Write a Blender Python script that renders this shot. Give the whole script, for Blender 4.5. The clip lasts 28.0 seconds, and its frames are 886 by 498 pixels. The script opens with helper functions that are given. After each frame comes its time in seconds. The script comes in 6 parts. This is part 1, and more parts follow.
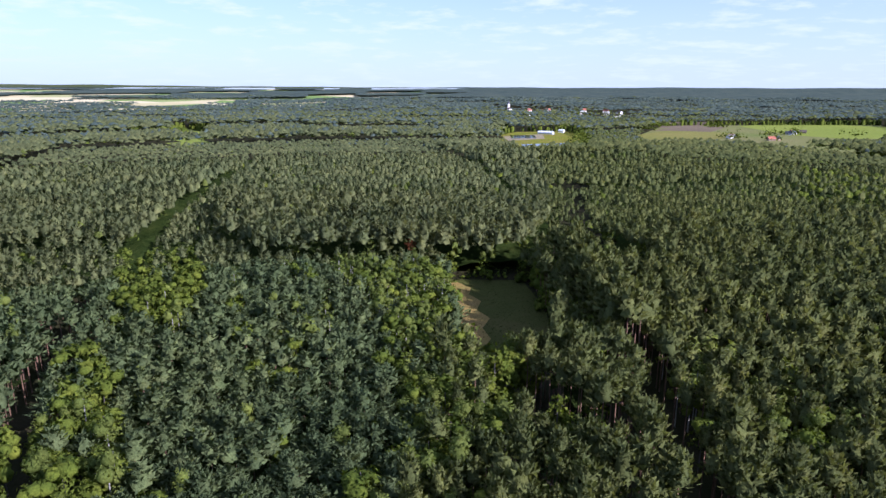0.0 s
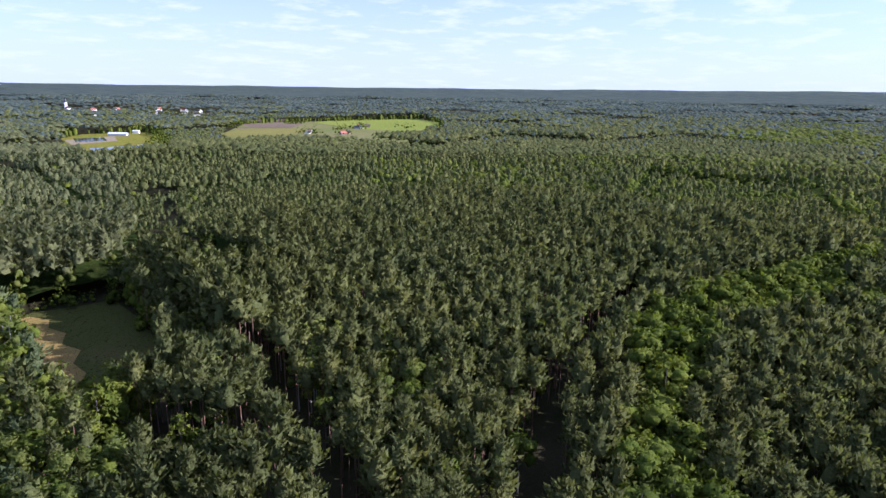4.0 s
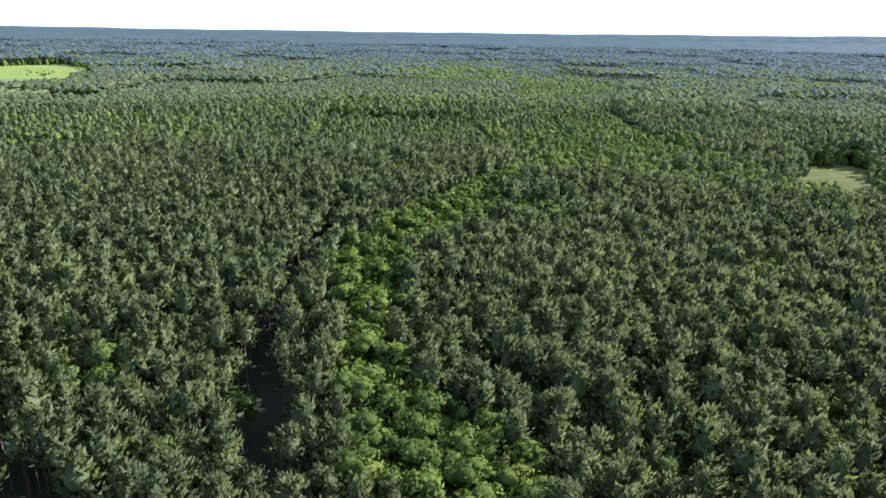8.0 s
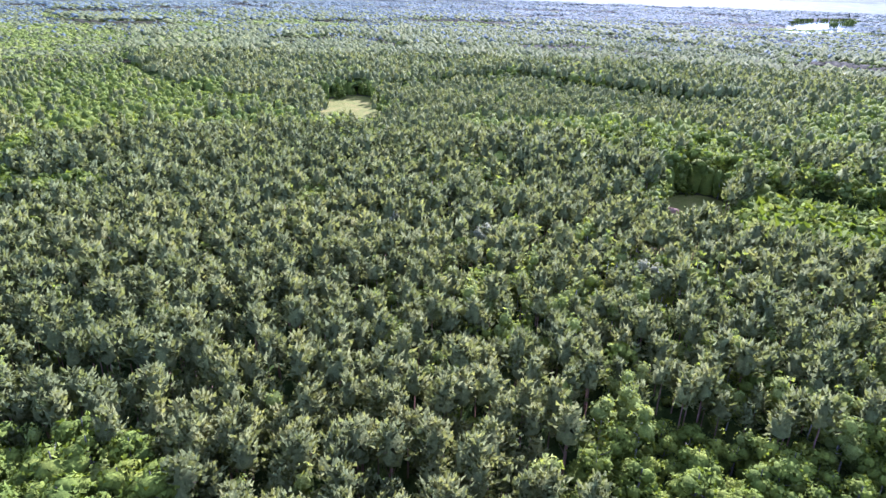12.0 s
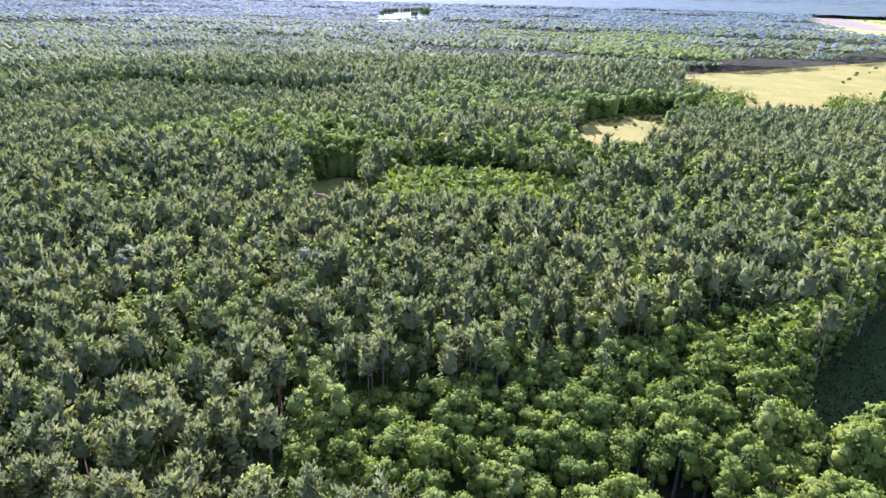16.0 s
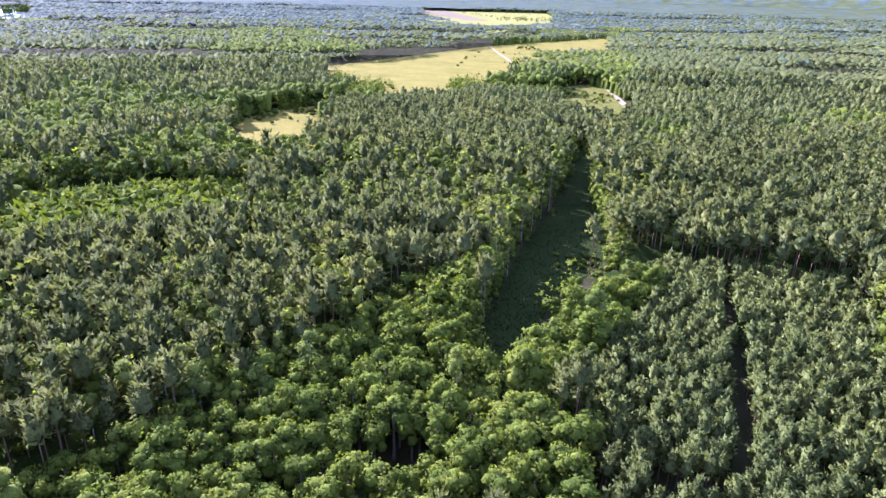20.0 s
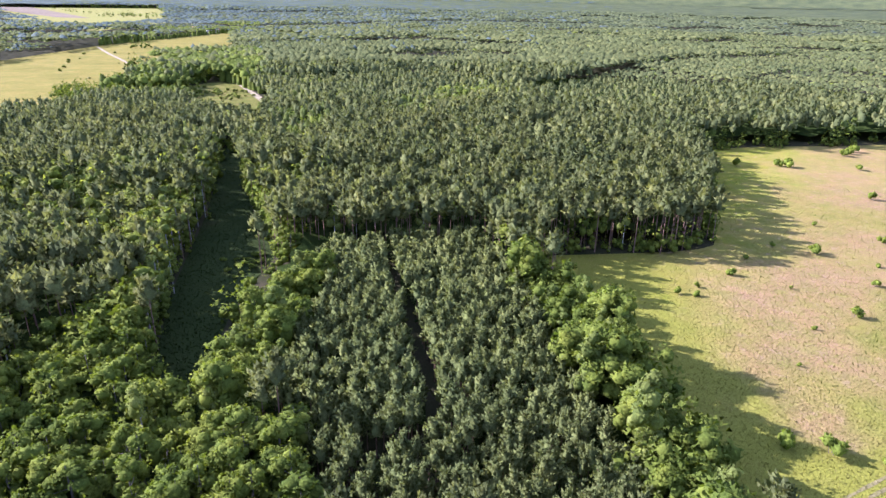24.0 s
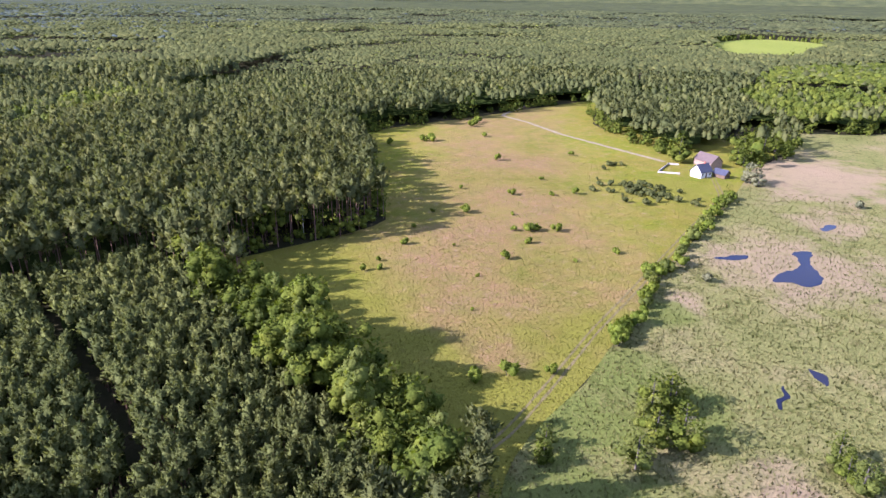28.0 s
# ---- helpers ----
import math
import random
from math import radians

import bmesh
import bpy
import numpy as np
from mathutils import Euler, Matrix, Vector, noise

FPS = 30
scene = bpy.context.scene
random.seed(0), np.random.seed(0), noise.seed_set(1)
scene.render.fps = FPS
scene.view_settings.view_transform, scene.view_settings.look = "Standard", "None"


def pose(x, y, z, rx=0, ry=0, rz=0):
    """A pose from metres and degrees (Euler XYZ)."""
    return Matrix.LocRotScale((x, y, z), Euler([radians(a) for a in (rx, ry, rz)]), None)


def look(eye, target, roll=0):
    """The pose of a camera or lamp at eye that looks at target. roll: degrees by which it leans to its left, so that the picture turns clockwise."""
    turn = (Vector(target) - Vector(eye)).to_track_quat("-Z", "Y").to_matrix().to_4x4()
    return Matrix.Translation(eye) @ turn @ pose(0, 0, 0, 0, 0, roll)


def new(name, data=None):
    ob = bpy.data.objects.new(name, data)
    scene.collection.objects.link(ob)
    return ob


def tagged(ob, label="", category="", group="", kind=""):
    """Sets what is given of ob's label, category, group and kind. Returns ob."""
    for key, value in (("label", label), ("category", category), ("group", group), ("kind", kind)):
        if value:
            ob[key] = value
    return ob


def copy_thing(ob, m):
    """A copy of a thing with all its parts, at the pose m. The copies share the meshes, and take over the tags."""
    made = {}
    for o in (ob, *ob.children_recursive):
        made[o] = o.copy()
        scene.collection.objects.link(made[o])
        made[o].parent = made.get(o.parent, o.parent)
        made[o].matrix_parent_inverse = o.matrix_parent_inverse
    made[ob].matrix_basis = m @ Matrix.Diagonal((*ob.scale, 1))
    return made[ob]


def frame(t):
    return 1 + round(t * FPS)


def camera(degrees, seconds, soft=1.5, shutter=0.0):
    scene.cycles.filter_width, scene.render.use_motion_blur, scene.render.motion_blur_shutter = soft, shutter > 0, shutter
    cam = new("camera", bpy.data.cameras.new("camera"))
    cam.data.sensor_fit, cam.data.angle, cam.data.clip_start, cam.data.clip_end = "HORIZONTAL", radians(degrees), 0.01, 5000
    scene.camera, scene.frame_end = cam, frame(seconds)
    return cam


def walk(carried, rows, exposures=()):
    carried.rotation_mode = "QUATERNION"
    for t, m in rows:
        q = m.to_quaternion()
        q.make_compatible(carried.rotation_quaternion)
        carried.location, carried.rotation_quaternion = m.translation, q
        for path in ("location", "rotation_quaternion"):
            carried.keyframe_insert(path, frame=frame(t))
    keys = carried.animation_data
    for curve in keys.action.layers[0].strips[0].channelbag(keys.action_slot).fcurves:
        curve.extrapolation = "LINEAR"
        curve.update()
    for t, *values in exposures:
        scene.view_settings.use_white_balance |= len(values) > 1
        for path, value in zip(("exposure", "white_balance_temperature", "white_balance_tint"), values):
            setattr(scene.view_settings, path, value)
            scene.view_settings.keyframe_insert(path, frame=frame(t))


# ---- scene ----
EYE = 75.0  # the drone hangs in one place, 75 m above the ground, and turns
cam = camera(70.27, 28.0, soft=1.5)
# seconds, yaw, pitch, roll
TURNS = [
    (0, -0.00, -14.39, -0.18),
    (0.5, -2.90, -14.38, -0.20),
    (1, -5.94, -14.39, -0.25),
    (1.5, -9.13, -14.40, -0.25),
    (2, -12.48, -14.40, -0.31),
    (2.5, -17.29, -14.38, -0.43),
    (3, -23.56, -14.33, -0.57),
    (3.5, -29.82, -14.29, -0.70),
    (4, -36.10, -14.26, -0.75),
    (4.5, -42.30, -14.21, -0.83),
    (6.5, -56.75, -14.52, -0.95),
    (7, -59.96, -15.34, -0.97),
    (7.5, -62.53, -17.08, -1.00),
    (8, -64.36, -18.80, -1.00),
    (8.5, -66.27, -19.19, -1.06),
    (9, -70.82, -19.33, -1.12),
    (9.5, -76.61, -20.26, -1.22),
    (10, -82.53, -21.24, -1.33),
    (10.5, -88.37, -22.19, -1.44),
    (11, -93.97, -22.67, -1.53),
    (11.5, -99.67, -22.59, -1.63),
    (12, -104.98, -22.48, -1.71),
    (12.5, -110.67, -22.37, -1.72),
    (14.5, -126.56, -22.12, -1.30),
    (15, -130.25, -22.12, -1.26),
    (15.5, -133.98, -22.10, -1.29),
    (16, -137.79, -22.08, -1.28),
    (16.5, -141.51, -22.04, -1.35),
    (17, -145.30, -22.02, -1.37),
    (17.5, -149.13, -22.01, -1.32),
    (18, -152.92, -21.98, -1.33),
    (18.5, -156.70, -21.92, -1.40),
    (19, -160.47, -21.90, -1.42),
    (19.5, -164.35, -21.85, -1.35),
    (20, -168.26, -21.78, -1.35),
    (20.5, -172.23, -21.75, -1.35),
    (21, -176.25, -21.70, -1.38),
    (21.5, -180.27, -21.71, -1.40),
    (22, -184.28, -21.71, -1.33),
    (22.5, -188.28, -21.67, -1.19),
    (24.5, -203.84, -21.62, -1.05),
    (25, -207.52, -21.64, -1.05),
    (25.5, -211.27, -21.68, -1.05),
    (26, -215.01, -21.68, -1.04),
    (26.5, -218.82, -21.67, -0.99),
    (27, -222.67, -21.66, -0.96),
    (27.5, -226.52, -21.68, -0.95),
    (28, -230.38, -21.67, -0.90),
]
EXPOSURES = [(0.0, 0.88, 5350, 30), (4.0, 0.98, 5350, 35), (7.0, 1.32, 5050, 27), (9.0, 2.0, 4850, 30), (11.0, 2.6, 4900, 42), (12.5, 2.72, 4900, 44), (15.0, 2.6, 4900, 43), (20.0, 2.44, 5080, 43), (25.0, 2.02, 5300, 40), (28.0, 1.65, 5500, 41)]
walk(cam, [(t, pose(0, 0, EYE, 90 + pitch, roll, yaw)) for t, yaw, pitch, roll in TURNS], EXPOSURES)

# ---- light ----
SUN_AZ, SUN_EL = radians(-35.0), radians(29.0)  # towards the sun, counted from +x
sun_dir = Vector((math.cos(SUN_AZ) * math.cos(SUN_EL), math.sin(SUN_AZ) * math.cos(SUN_EL), math.sin(SUN_EL)))
sun_data = bpy.data.lights.new("sun", "SUN")
sun_data.energy, sun_data.angle, sun_data.color = 5.0, radians(0.53), (1.0, 0.92, 0.8)
sun = new("sun", sun_data)
sun.matrix_world = look(sun_dir * 300, (0, 0, 0))

world = bpy.data.worlds.new("world")
scene.world = world
world.use_nodes = True
wn, wl = world.node_tree.nodes, world.node_tree.links
wn.clear()
sky = wn.new("ShaderNodeTexSky")
sky.sky_type, sky.sun_disc = "NISHITA", False
sky.sun_elevation, sky.sun_rotation = SUN_EL, math.pi / 2 - SUN_AZ
sky.air_density, sky.dust_density, sky.ozone_density = 1.0, 0.5, 2.0
bg = wn.new("ShaderNodeBackground")
bg.inputs["Strength"].default_value = 0.076
wout = wn.new("ShaderNodeOutputWorld")
# thin high cloud and small cumulus, spread over the whole sky
tc = wn.new("ShaderNodeTexCoord")
sep = wn.new("ShaderNodeSeparateXYZ")
wl.new(tc.outputs["Generated"], sep.inputs[0])
up = wn.new("ShaderNodeMath")
up.operation = "ADD"
up.inputs[1].default_value = 0.12
wl.new(sep.outputs["Z"], up.inputs[0])
flat = wn.new("ShaderNodeVectorMath")
flat.operation = "DIVIDE"
comb = wn.new("ShaderNodeCombineXYZ")
for k in "XYZ":
    wl.new(up.outputs[0], comb.inputs[k])
wl.new(tc.outputs["Generated"], flat.inputs[0])
wl.new(comb.outputs[0], flat.inputs[1])
veil = wn.new("ShaderNodeTexNoise")
veil.inputs["Scale"].default_value, veil.inputs["Detail"].default_value, veil.inputs["Roughness"].default_value = 2.6, 9, 0.6
wl.new(flat.outputs[0], veil.inputs["Vector"])
ramp = wn.new("ShaderNodeValToRGB")
ramp.color_ramp.elements[0].position, ramp.color_ramp.elements[1].position = 0.5, 0.66
ramp.color_ramp.elements[0].color, ramp.color_ramp.elements[1].color = (0.22, 0.22, 0.22, 1), (0.8, 0.75, 0.75, 1)
wl.new(veil.outputs["Fac"], ramp.inputs[0])
mixc = wn.new("ShaderNodeMixRGB")
mixc.inputs["Color2"].default_value = (7.5, 8.0, 8.6, 1)
wl.new(ramp.outputs[0], mixc.inputs["Fac"])
clear = wn.new("ShaderNodeMixRGB")
clear.blend_type = "MULTIPLY"
clear.inputs["Fac"].default_value, clear.inputs["Color2"].default_value = 1.0, (0.8, 1.0, 1.08, 1)
wl.new(sky.outputs[0], clear.inputs["Color1"])
wl.new(clear.outputs[0], mixc.inputs["Color1"])
# pale haze low over the whole horizon
low = wn.new("ShaderNodeMapRange")
low.inputs["From Min"].default_value, low.inputs["From Max"].default_value = -0.01, 0.2
low.inputs["To Min"].default_value, low.inputs["To Max"].default_value = 0.85, 0.0
wl.new(sep.outputs["Z"], low.inputs["Value"])
hazy = wn.new("ShaderNodeMixRGB")
hazy.inputs["Color2"].default_value = (5.6, 6.5, 7.1, 1)
wl.new(low.outputs[0], hazy.inputs["Fac"])
wl.new(mixc.outputs[0], hazy.inputs["Color1"])
wl.new(hazy.outputs[0], bg.inputs["Color"])
wl.new(bg.outputs[0], wout.inputs[0])


# ---- materials ----
def nodes_of(name):
    m = bpy.data.materials.new(name)
    m.use_nodes = True
    n = m.node_tree.nodes
    n.clear()
    return m, n, m.node_tree.links, n.new("ShaderNodeOutputMaterial")


def ramp_of(n, l, fac, *stops):
    r = n.new("ShaderNodeValToRGB")
    e = r.color_ramp.elements
    while len(e) < len(stops):
        e.new(0.5)
    for el, (p, c) in zip(e, stops):
        el.position, el.color = p, (*c, 1)
    l.new(fac, r.inputs[0])
    return r.outputs[0]


def noise_of(n, l, scale, detail=3, rough=0.6, kind="Position"):
    geo = n.new("ShaderNodeNewGeometry")
    t = n.new("ShaderNodeTexNoise")
    t.inputs["Scale"].default_value, t.inputs["Detail"].default_value, t.inputs["Roughness"].default_value = scale, detail, rough
    l.new(geo.outputs["Position"], t.inputs["Vector"])
    return t.outputs["Fac"], geo


def mix_of(n, l, a, b, fac, blend="MIX"):
    m = n.new("ShaderNodeMixRGB")
    m.blend_type = blend
    for sock, v in (("Fac", fac), ("Color1", a), ("Color2", b)):
        if isinstance(v, (int, float)):
            m.inputs[sock].default_value = v
        elif isinstance(v, tuple):
            m.inputs[sock].default_value = (*v, 1)
        else:
            l.new(v, m.inputs[sock])
    return m.outputs[0]


def foliage(name, dark, mid, light, through_col, amount=0.3, tree_scale=0.22, vary=1.0, grain=2.6, gloss=0.03):
    """Leaves or needles: tone shifts from tree to tree and from shoot to shoot, light passes through in part."""
    m, n, l, out = nodes_of(name)
    big, geo = noise_of(n, l, tree_scale, 2, 0.5)
    tone = ramp_of(n, l, big, *((p, tuple(0.74 * v for v in c)) for p, c in ((0.3, dark), (0.5, mid), (0.72, light))))
    shoot = ramp_of(n, l, geo.outputs["Random Per Island"], (0.0, (1 - 0.3 * vary, 1 - 0.3 * vary, 1 - 0.33 * vary)), (0.6, (1.0, 1.0, 1.0)), (1.0, (1 + 0.32 * vary, 1 + 0.28 * vary, 1 + 0.15 * vary)))
    col = mix_of(n, l, tone, shoot, 1.0, "MULTIPLY")
    stand, _ = noise_of(n, l, 0.02, 3, 0.5)
    patch = ramp_of(n, l, stand, (0.3, (0.82, 0.86, 0.85)), (0.7, (1.15, 1.1, 1.0)))
    col = mix_of(n, l, col, patch, 1.0, "MULTIPLY")
    fine, _ = noise_of(n, l, grain, 3, 0.75)
    col = mix_of(n, l, col, ramp_of(n, l, fine, (0.32, (1 - 0.42 * vary,) * 3), (0.5, (1.0,) * 3), (0.7, (1 + 0.45 * vary,) * 3)), 1.0, "MULTIPLY")
    b = n.new("ShaderNodeBsdfPrincipled")
    b.inputs["Roughness"].default_value = 0.85
    b.inputs["Specular IOR Level"].default_value = gloss
    bp = n.new("ShaderNodeBump")
    bp.inputs["Strength"].default_value, bp.inputs["Distance"].default_value = 0.6, 0.4
    l.new(fine, bp.inputs["Height"])
    l.new(bp.outputs[0], b.inputs["Normal"])
    l.new(col, b.inputs["Base Color"])
    t = n.new("ShaderNodeBsdfTranslucent")
    l.new(mix_of(n, l, col, through_col, 1.0, "MULTIPLY"), t.inputs["Color"])
    mx = n.new("ShaderNodeMixShader")
    mx.inputs[0].default_value = amount
    l.new(b.outputs[0], mx.inputs[1])
    l.new(t.outputs[0], mx.inputs[2])
    l.new(mx.outputs[0], out.inputs[0])
    return m


def ground_mat(name, stops, scale, fine_scale=3.0, bump=0.3, stops2=None, scale2=0.03):
    """Soil, grass or reed bed: broad patches, a second field of patches, fine grain and relief."""
    m, n, l, out = nodes_of(name)
    big, _ = noise_of(n, l, scale, 6, 0.6)
    col = ramp_of(n, l, big, *((p, tuple(0.8 * v for v in c)) for p, c in stops))
    if stops2:
        other, _ = noise_of(n, l, scale2, 5, 0.55)
        col = mix_of(n, l, col, ramp_of(n, l, other, *stops2), 1.0, "MULTIPLY")
    fine, _ = noise_of(n, l, fine_scale, 6, 0.75)
    col = mix_of(n, l, col, ramp_of(n, l, fine, (0.3, (0.7, 0.7, 0.68)), (0.7, (1.25, 1.25, 1.2))), 1.0, "MULTIPLY")
    b = n.new("ShaderNodeBsdfPrincipled")
    b.inputs["Roughness"].default_value = 0.95
    b.inputs["Specular IOR Level"].default_value = 0.02
    l.new(col, b.inputs["Base Color"])
    bp = n.new("ShaderNodeBump")
    bp.inputs["Strength"].default_value, bp.inputs["Distance"].default_value = bump, 0.5
    l.new(fine, bp.inputs["Height"])
    l.new(bp.outputs[0], b.inputs["Normal"])
    l.new(b.outputs[0], out.inputs[0])
    return m


def plain(name, col, rough=0.8, scale=1.5, vary=0.25, metallic=0.0):
    m, n, l, out = nodes_of(name)
    f, _ = noise_of(n, l, scale, 5, 0.65)
    lo, hi = tuple(c * (1 - vary) for c in col), tuple(c * (1 + vary) for c in col)
    b = n.new("ShaderNodeBsdfPrincipled")
    b.inputs["Roughness"].default_value, b.inputs["Metallic"].default_value = rough, metallic
    l.new(ramp_of(n, l, f, (0.3, lo), (0.7, hi)), b.inputs["Base Color"])
    l.new(b.outputs[0], out.inputs[0])
    return m


M_PINE = foliage("pine_needles", (0.115, 0.142, 0.057), (0.156, 0.184, 0.068), (0.206, 0.222, 0.08), (1.25, 1.25, 0.75), 0.34, 0.22, 0.7)
M_YOUNG = foliage("young_pine_needles", (0.132, 0.164, 0.058), (0.178, 0.212, 0.071), (0.23, 0.26, 0.087), (1.2, 1.2, 0.8), 0.32, 0.4, 0.95)
M_OAK = foliage("oak_leaves", (0.09, 0.131, 0.024), (0.137, 0.181, 0.03), (0.2, 0.236, 0.038), (1.35, 1.45, 0.4), 0.28, 0.22, 0.75)
# near-black green: the shade under trees is put into this leaf colour
M_SHADELEAF = foliage("shade_dark_leaves", (0.02, 0.034, 0.01), (0.03, 0.048, 0.013), (0.045, 0.062, 0.018), (1.2, 1.2, 0.6), 0.15, 0.3, 1.0, 2.6, 0.0)
M_BIRCH = foliage("birch_leaves", (0.145, 0.195, 0.05), (0.19, 0.24, 0.06), (0.25, 0.29, 0.075), (1.4, 1.4, 0.5), 0.42, 0.22, 0.75)
M_WILLOW = foliage("willow_leaves", (0.19, 0.21, 0.12), (0.235, 0.255, 0.15), (0.28, 0.3, 0.18), (1.1, 1.1, 0.8), 0.3)
# the blue-grey haze of distance is put into these base colours
M_FARHAZE = foliage("haze_blue_woods", (0.08, 0.112, 0.1), (0.1, 0.136, 0.118), (0.125, 0.155, 0.122), (1.0, 1.0, 1.0), 0.1, 0.012, 0.5, 0.4, 0.02)
M_FARPINE = foliage("distant_pines", (0.1, 0.126, 0.062), (0.13, 0.158, 0.072), (0.16, 0.185, 0.08), (1.2, 1.2, 0.8), 0.3, 0.012, 0.5, 0.4, 0.02)
M_PALEPINE = foliage("pale_pine_needles", (0.143, 0.175, 0.084), (0.19, 0.222, 0.102), (0.24, 0.262, 0.12), (1.3, 1.25, 0.8), 0.4, 0.22, 0.7)
M_BLUEPINE = foliage("grey_green_needles", (0.112, 0.156, 0.074), (0.15, 0.2, 0.092), (0.2, 0.246, 0.112), (1.2, 1.2, 0.85), 0.35, 0.22, 0.8)
M_RED = foliage("dry_needles", (0.2, 0.07, 0.03), (0.26, 0.1, 0.045), (0.3, 0.13, 0.06), (1.2, 1.0, 0.7), 0.2)
M_GRASS = foliage("grass_blades", (0.19, 0.21, 0.045), (0.27, 0.26, 0.08), (0.33, 0.27, 0.12), (1.3, 1.3, 0.6), 0.35, 0.08, 0.6)
M_SHRUB = foliage("shrub_leaves", (0.15, 0.22, 0.036), (0.21, 0.28, 0.044), (0.28, 0.345, 0.055), (1.4, 1.4, 0.5), 0.4, 0.4, 0.7)
M_REED = foliage("reed_blades", (0.2, 0.23, 0.08), (0.26, 0.27, 0.105), (0.34, 0.3, 0.15), (1.2, 1.2, 0.8), 0.35, 0.07, 0.4)
M_BARK = plain("pine_bark", (0.14, 0.08, 0.05), 0.9, 2.0)
M_GREYBARK = plain("grey_bark", (0.1, 0.09, 0.075), 0.9, 2.0)
M_BIRCHBARK = plain("birch_bark", (0.26, 0.25, 0.22), 0.8, 3.0, 0.4)
M_FLOOR = ground_mat("forest_floor", [(0.3, (0.03, 0.035, 0.014)), (0.5, (0.045, 0.045, 0.022)), (0.7, (0.06, 0.05, 0.03))], 0.08, 1.5)
M_MEADOW = ground_mat("dry_meadow", [(0.3, (0.21, 0.224, 0.0444)), (0.45, (0.286, 0.257, 0.0814)), (0.53, (0.311, 0.249, 0.104)), (0.7, (0.328, 0.241, 0.133))], 0.02, 1.4, 0.8,
                      [(0.3, (0.8, 0.95, 0.75)), (0.7, (1.1, 1.05, 1.05))], 0.15)
# grass colour lowered to carry the tree shade on glade and gaps
M_GLADESHADE = ground_mat("glade_shade_grass", [(0.3, (0.022, 0.036, 0.01)), (0.6, (0.032, 0.046, 0.013)), (0.75, (0.045, 0.045, 0.02))], 0.06, 1.5)
# field green lowered: the shadow of its trees is put into the colour
M_CROPSHADE = ground_mat("shade_dark_mown_field", [(0.3, (0.07, 0.09, 0.022)), (0.55, (0.095, 0.102, 0.03)), (0.75, (0.14, 0.118, 0.046))], 0.03, 1.5)
# brown, and brightened to paint the part of the field in sun
M_SUNSTUBBLE = ground_mat("sunlit_brown_stubble", [(0.3, (0.24, 0.22, 0.06)), (0.5, (0.34, 0.24, 0.085)), (0.7, (0.4, 0.26, 0.12))], 0.05, 1.5)
M_STRAW = ground_mat("straw_field", [(0.3, (0.16, 0.142, 0.03)), (0.5, (0.21, 0.178, 0.042)), (0.8, (0.25, 0.2, 0.056))], 0.02, 0.5, 0.6, [(0.3, (0.8, 0.9, 0.75)), (0.7, (1.1, 1.05, 1.05))], 0.06)
M_GRASSY = ground_mat("clearing_grass", [(0.3, (0.085, 0.105, 0.02)), (0.5, (0.135, 0.138, 0.03)), (0.7, (0.185, 0.155, 0.05))], 0.12, 1.2, 0.8)
M_GREENCROP = ground_mat("green_crop", [(0.3, (0.2, 0.255, 0.045)), (0.7, (0.26, 0.3, 0.06))], 0.006, 0.3)
M_PALECROP = ground_mat("pale_crop", [(0.3, (0.16, 0.2, 0.0525)), (0.5, (0.2, 0.208, 0.075)), (0.7, (0.232, 0.216, 0.0975))], 0.008, 0.3)
M_STRAWGREEN = ground_mat("straw_green_strip", [(0.3, (0.197, 0.21, 0.049)), (0.7, (0.259, 0.232, 0.0735))], 0.01, 0.4)
M_PLOUGH = ground_mat("ploughed_field", [(0.3, (0.17, 0.135, 0.095)), (0.7, (0.22, 0.175, 0.12))], 0.01, 0.4)
M_MARSH = ground_mat("reed_bed", [(0.3, (0.165, 0.185, 0.062)), (0.5, (0.22, 0.222, 0.085)), (0.62, (0.27, 0.24, 0.12)), (0.76, (0.34, 0.275, 0.17))], 0.025, 1.2, 0.8,
                     [(0.3, (0.8, 0.86, 0.72)), (0.5, (0.98, 1.0, 0.9)), (0.7, (1.12, 1.06, 1.0))], 0.8)
tn = M_MEADOW.node_tree
tg = tn.nodes.new("ShaderNodeNewGeometry")
across = tn.nodes.new("ShaderNodeVectorMath")
across.operation = "DOT_PRODUCT"
across.inputs[1].default_value = (0.58, -0.816, 0)
tn.links.new(tg.outputs["Position"], across.inputs[0])
wob, _ = noise_of(tn.nodes, tn.links, 0.05, 5, 0.6)


def math_of(n, l, op, a, b):
    q = n.new("ShaderNodeMath")
    q.operation = op
    for k, v in enumerate((a, b)):
        if isinstance(v, (int, float)):
            q.inputs[k].default_value = v
        else:
            l.new(v, q.inputs[k])
    return q.outputs[0]


off = math_of(tn.nodes, tn.links, "ABSOLUTE", math_of(tn.nodes, tn.links, "SUBTRACT", across.outputs["Value"], -8.0), 0.0)
off = math_of(tn.nodes, tn.links, "ADD", off, math_of(tn.nodes, tn.links, "MULTIPLY", math_of(tn.nodes, tn.links, "SUBTRACT", wob, 0.5), 70.0))
off = math_of(tn.nodes, tn.links, "MULTIPLY", off, 0.018)
tint = ramp_of(tn.nodes, tn.links, off, (0.4, (0.88, 0.77, 0.8)), (0.7, (0.88, 0.86, 0.66)), (1.0, (0.74, 0.84, 0.36)))
tb = [q for q in tn.nodes if q.type == "BSDF_PRINCIPLED"][0]
turf = mix_of(tn.nodes, tn.links, tb.inputs["Base Color"].links[0].from_socket, tint, 1.0, "MULTIPLY")
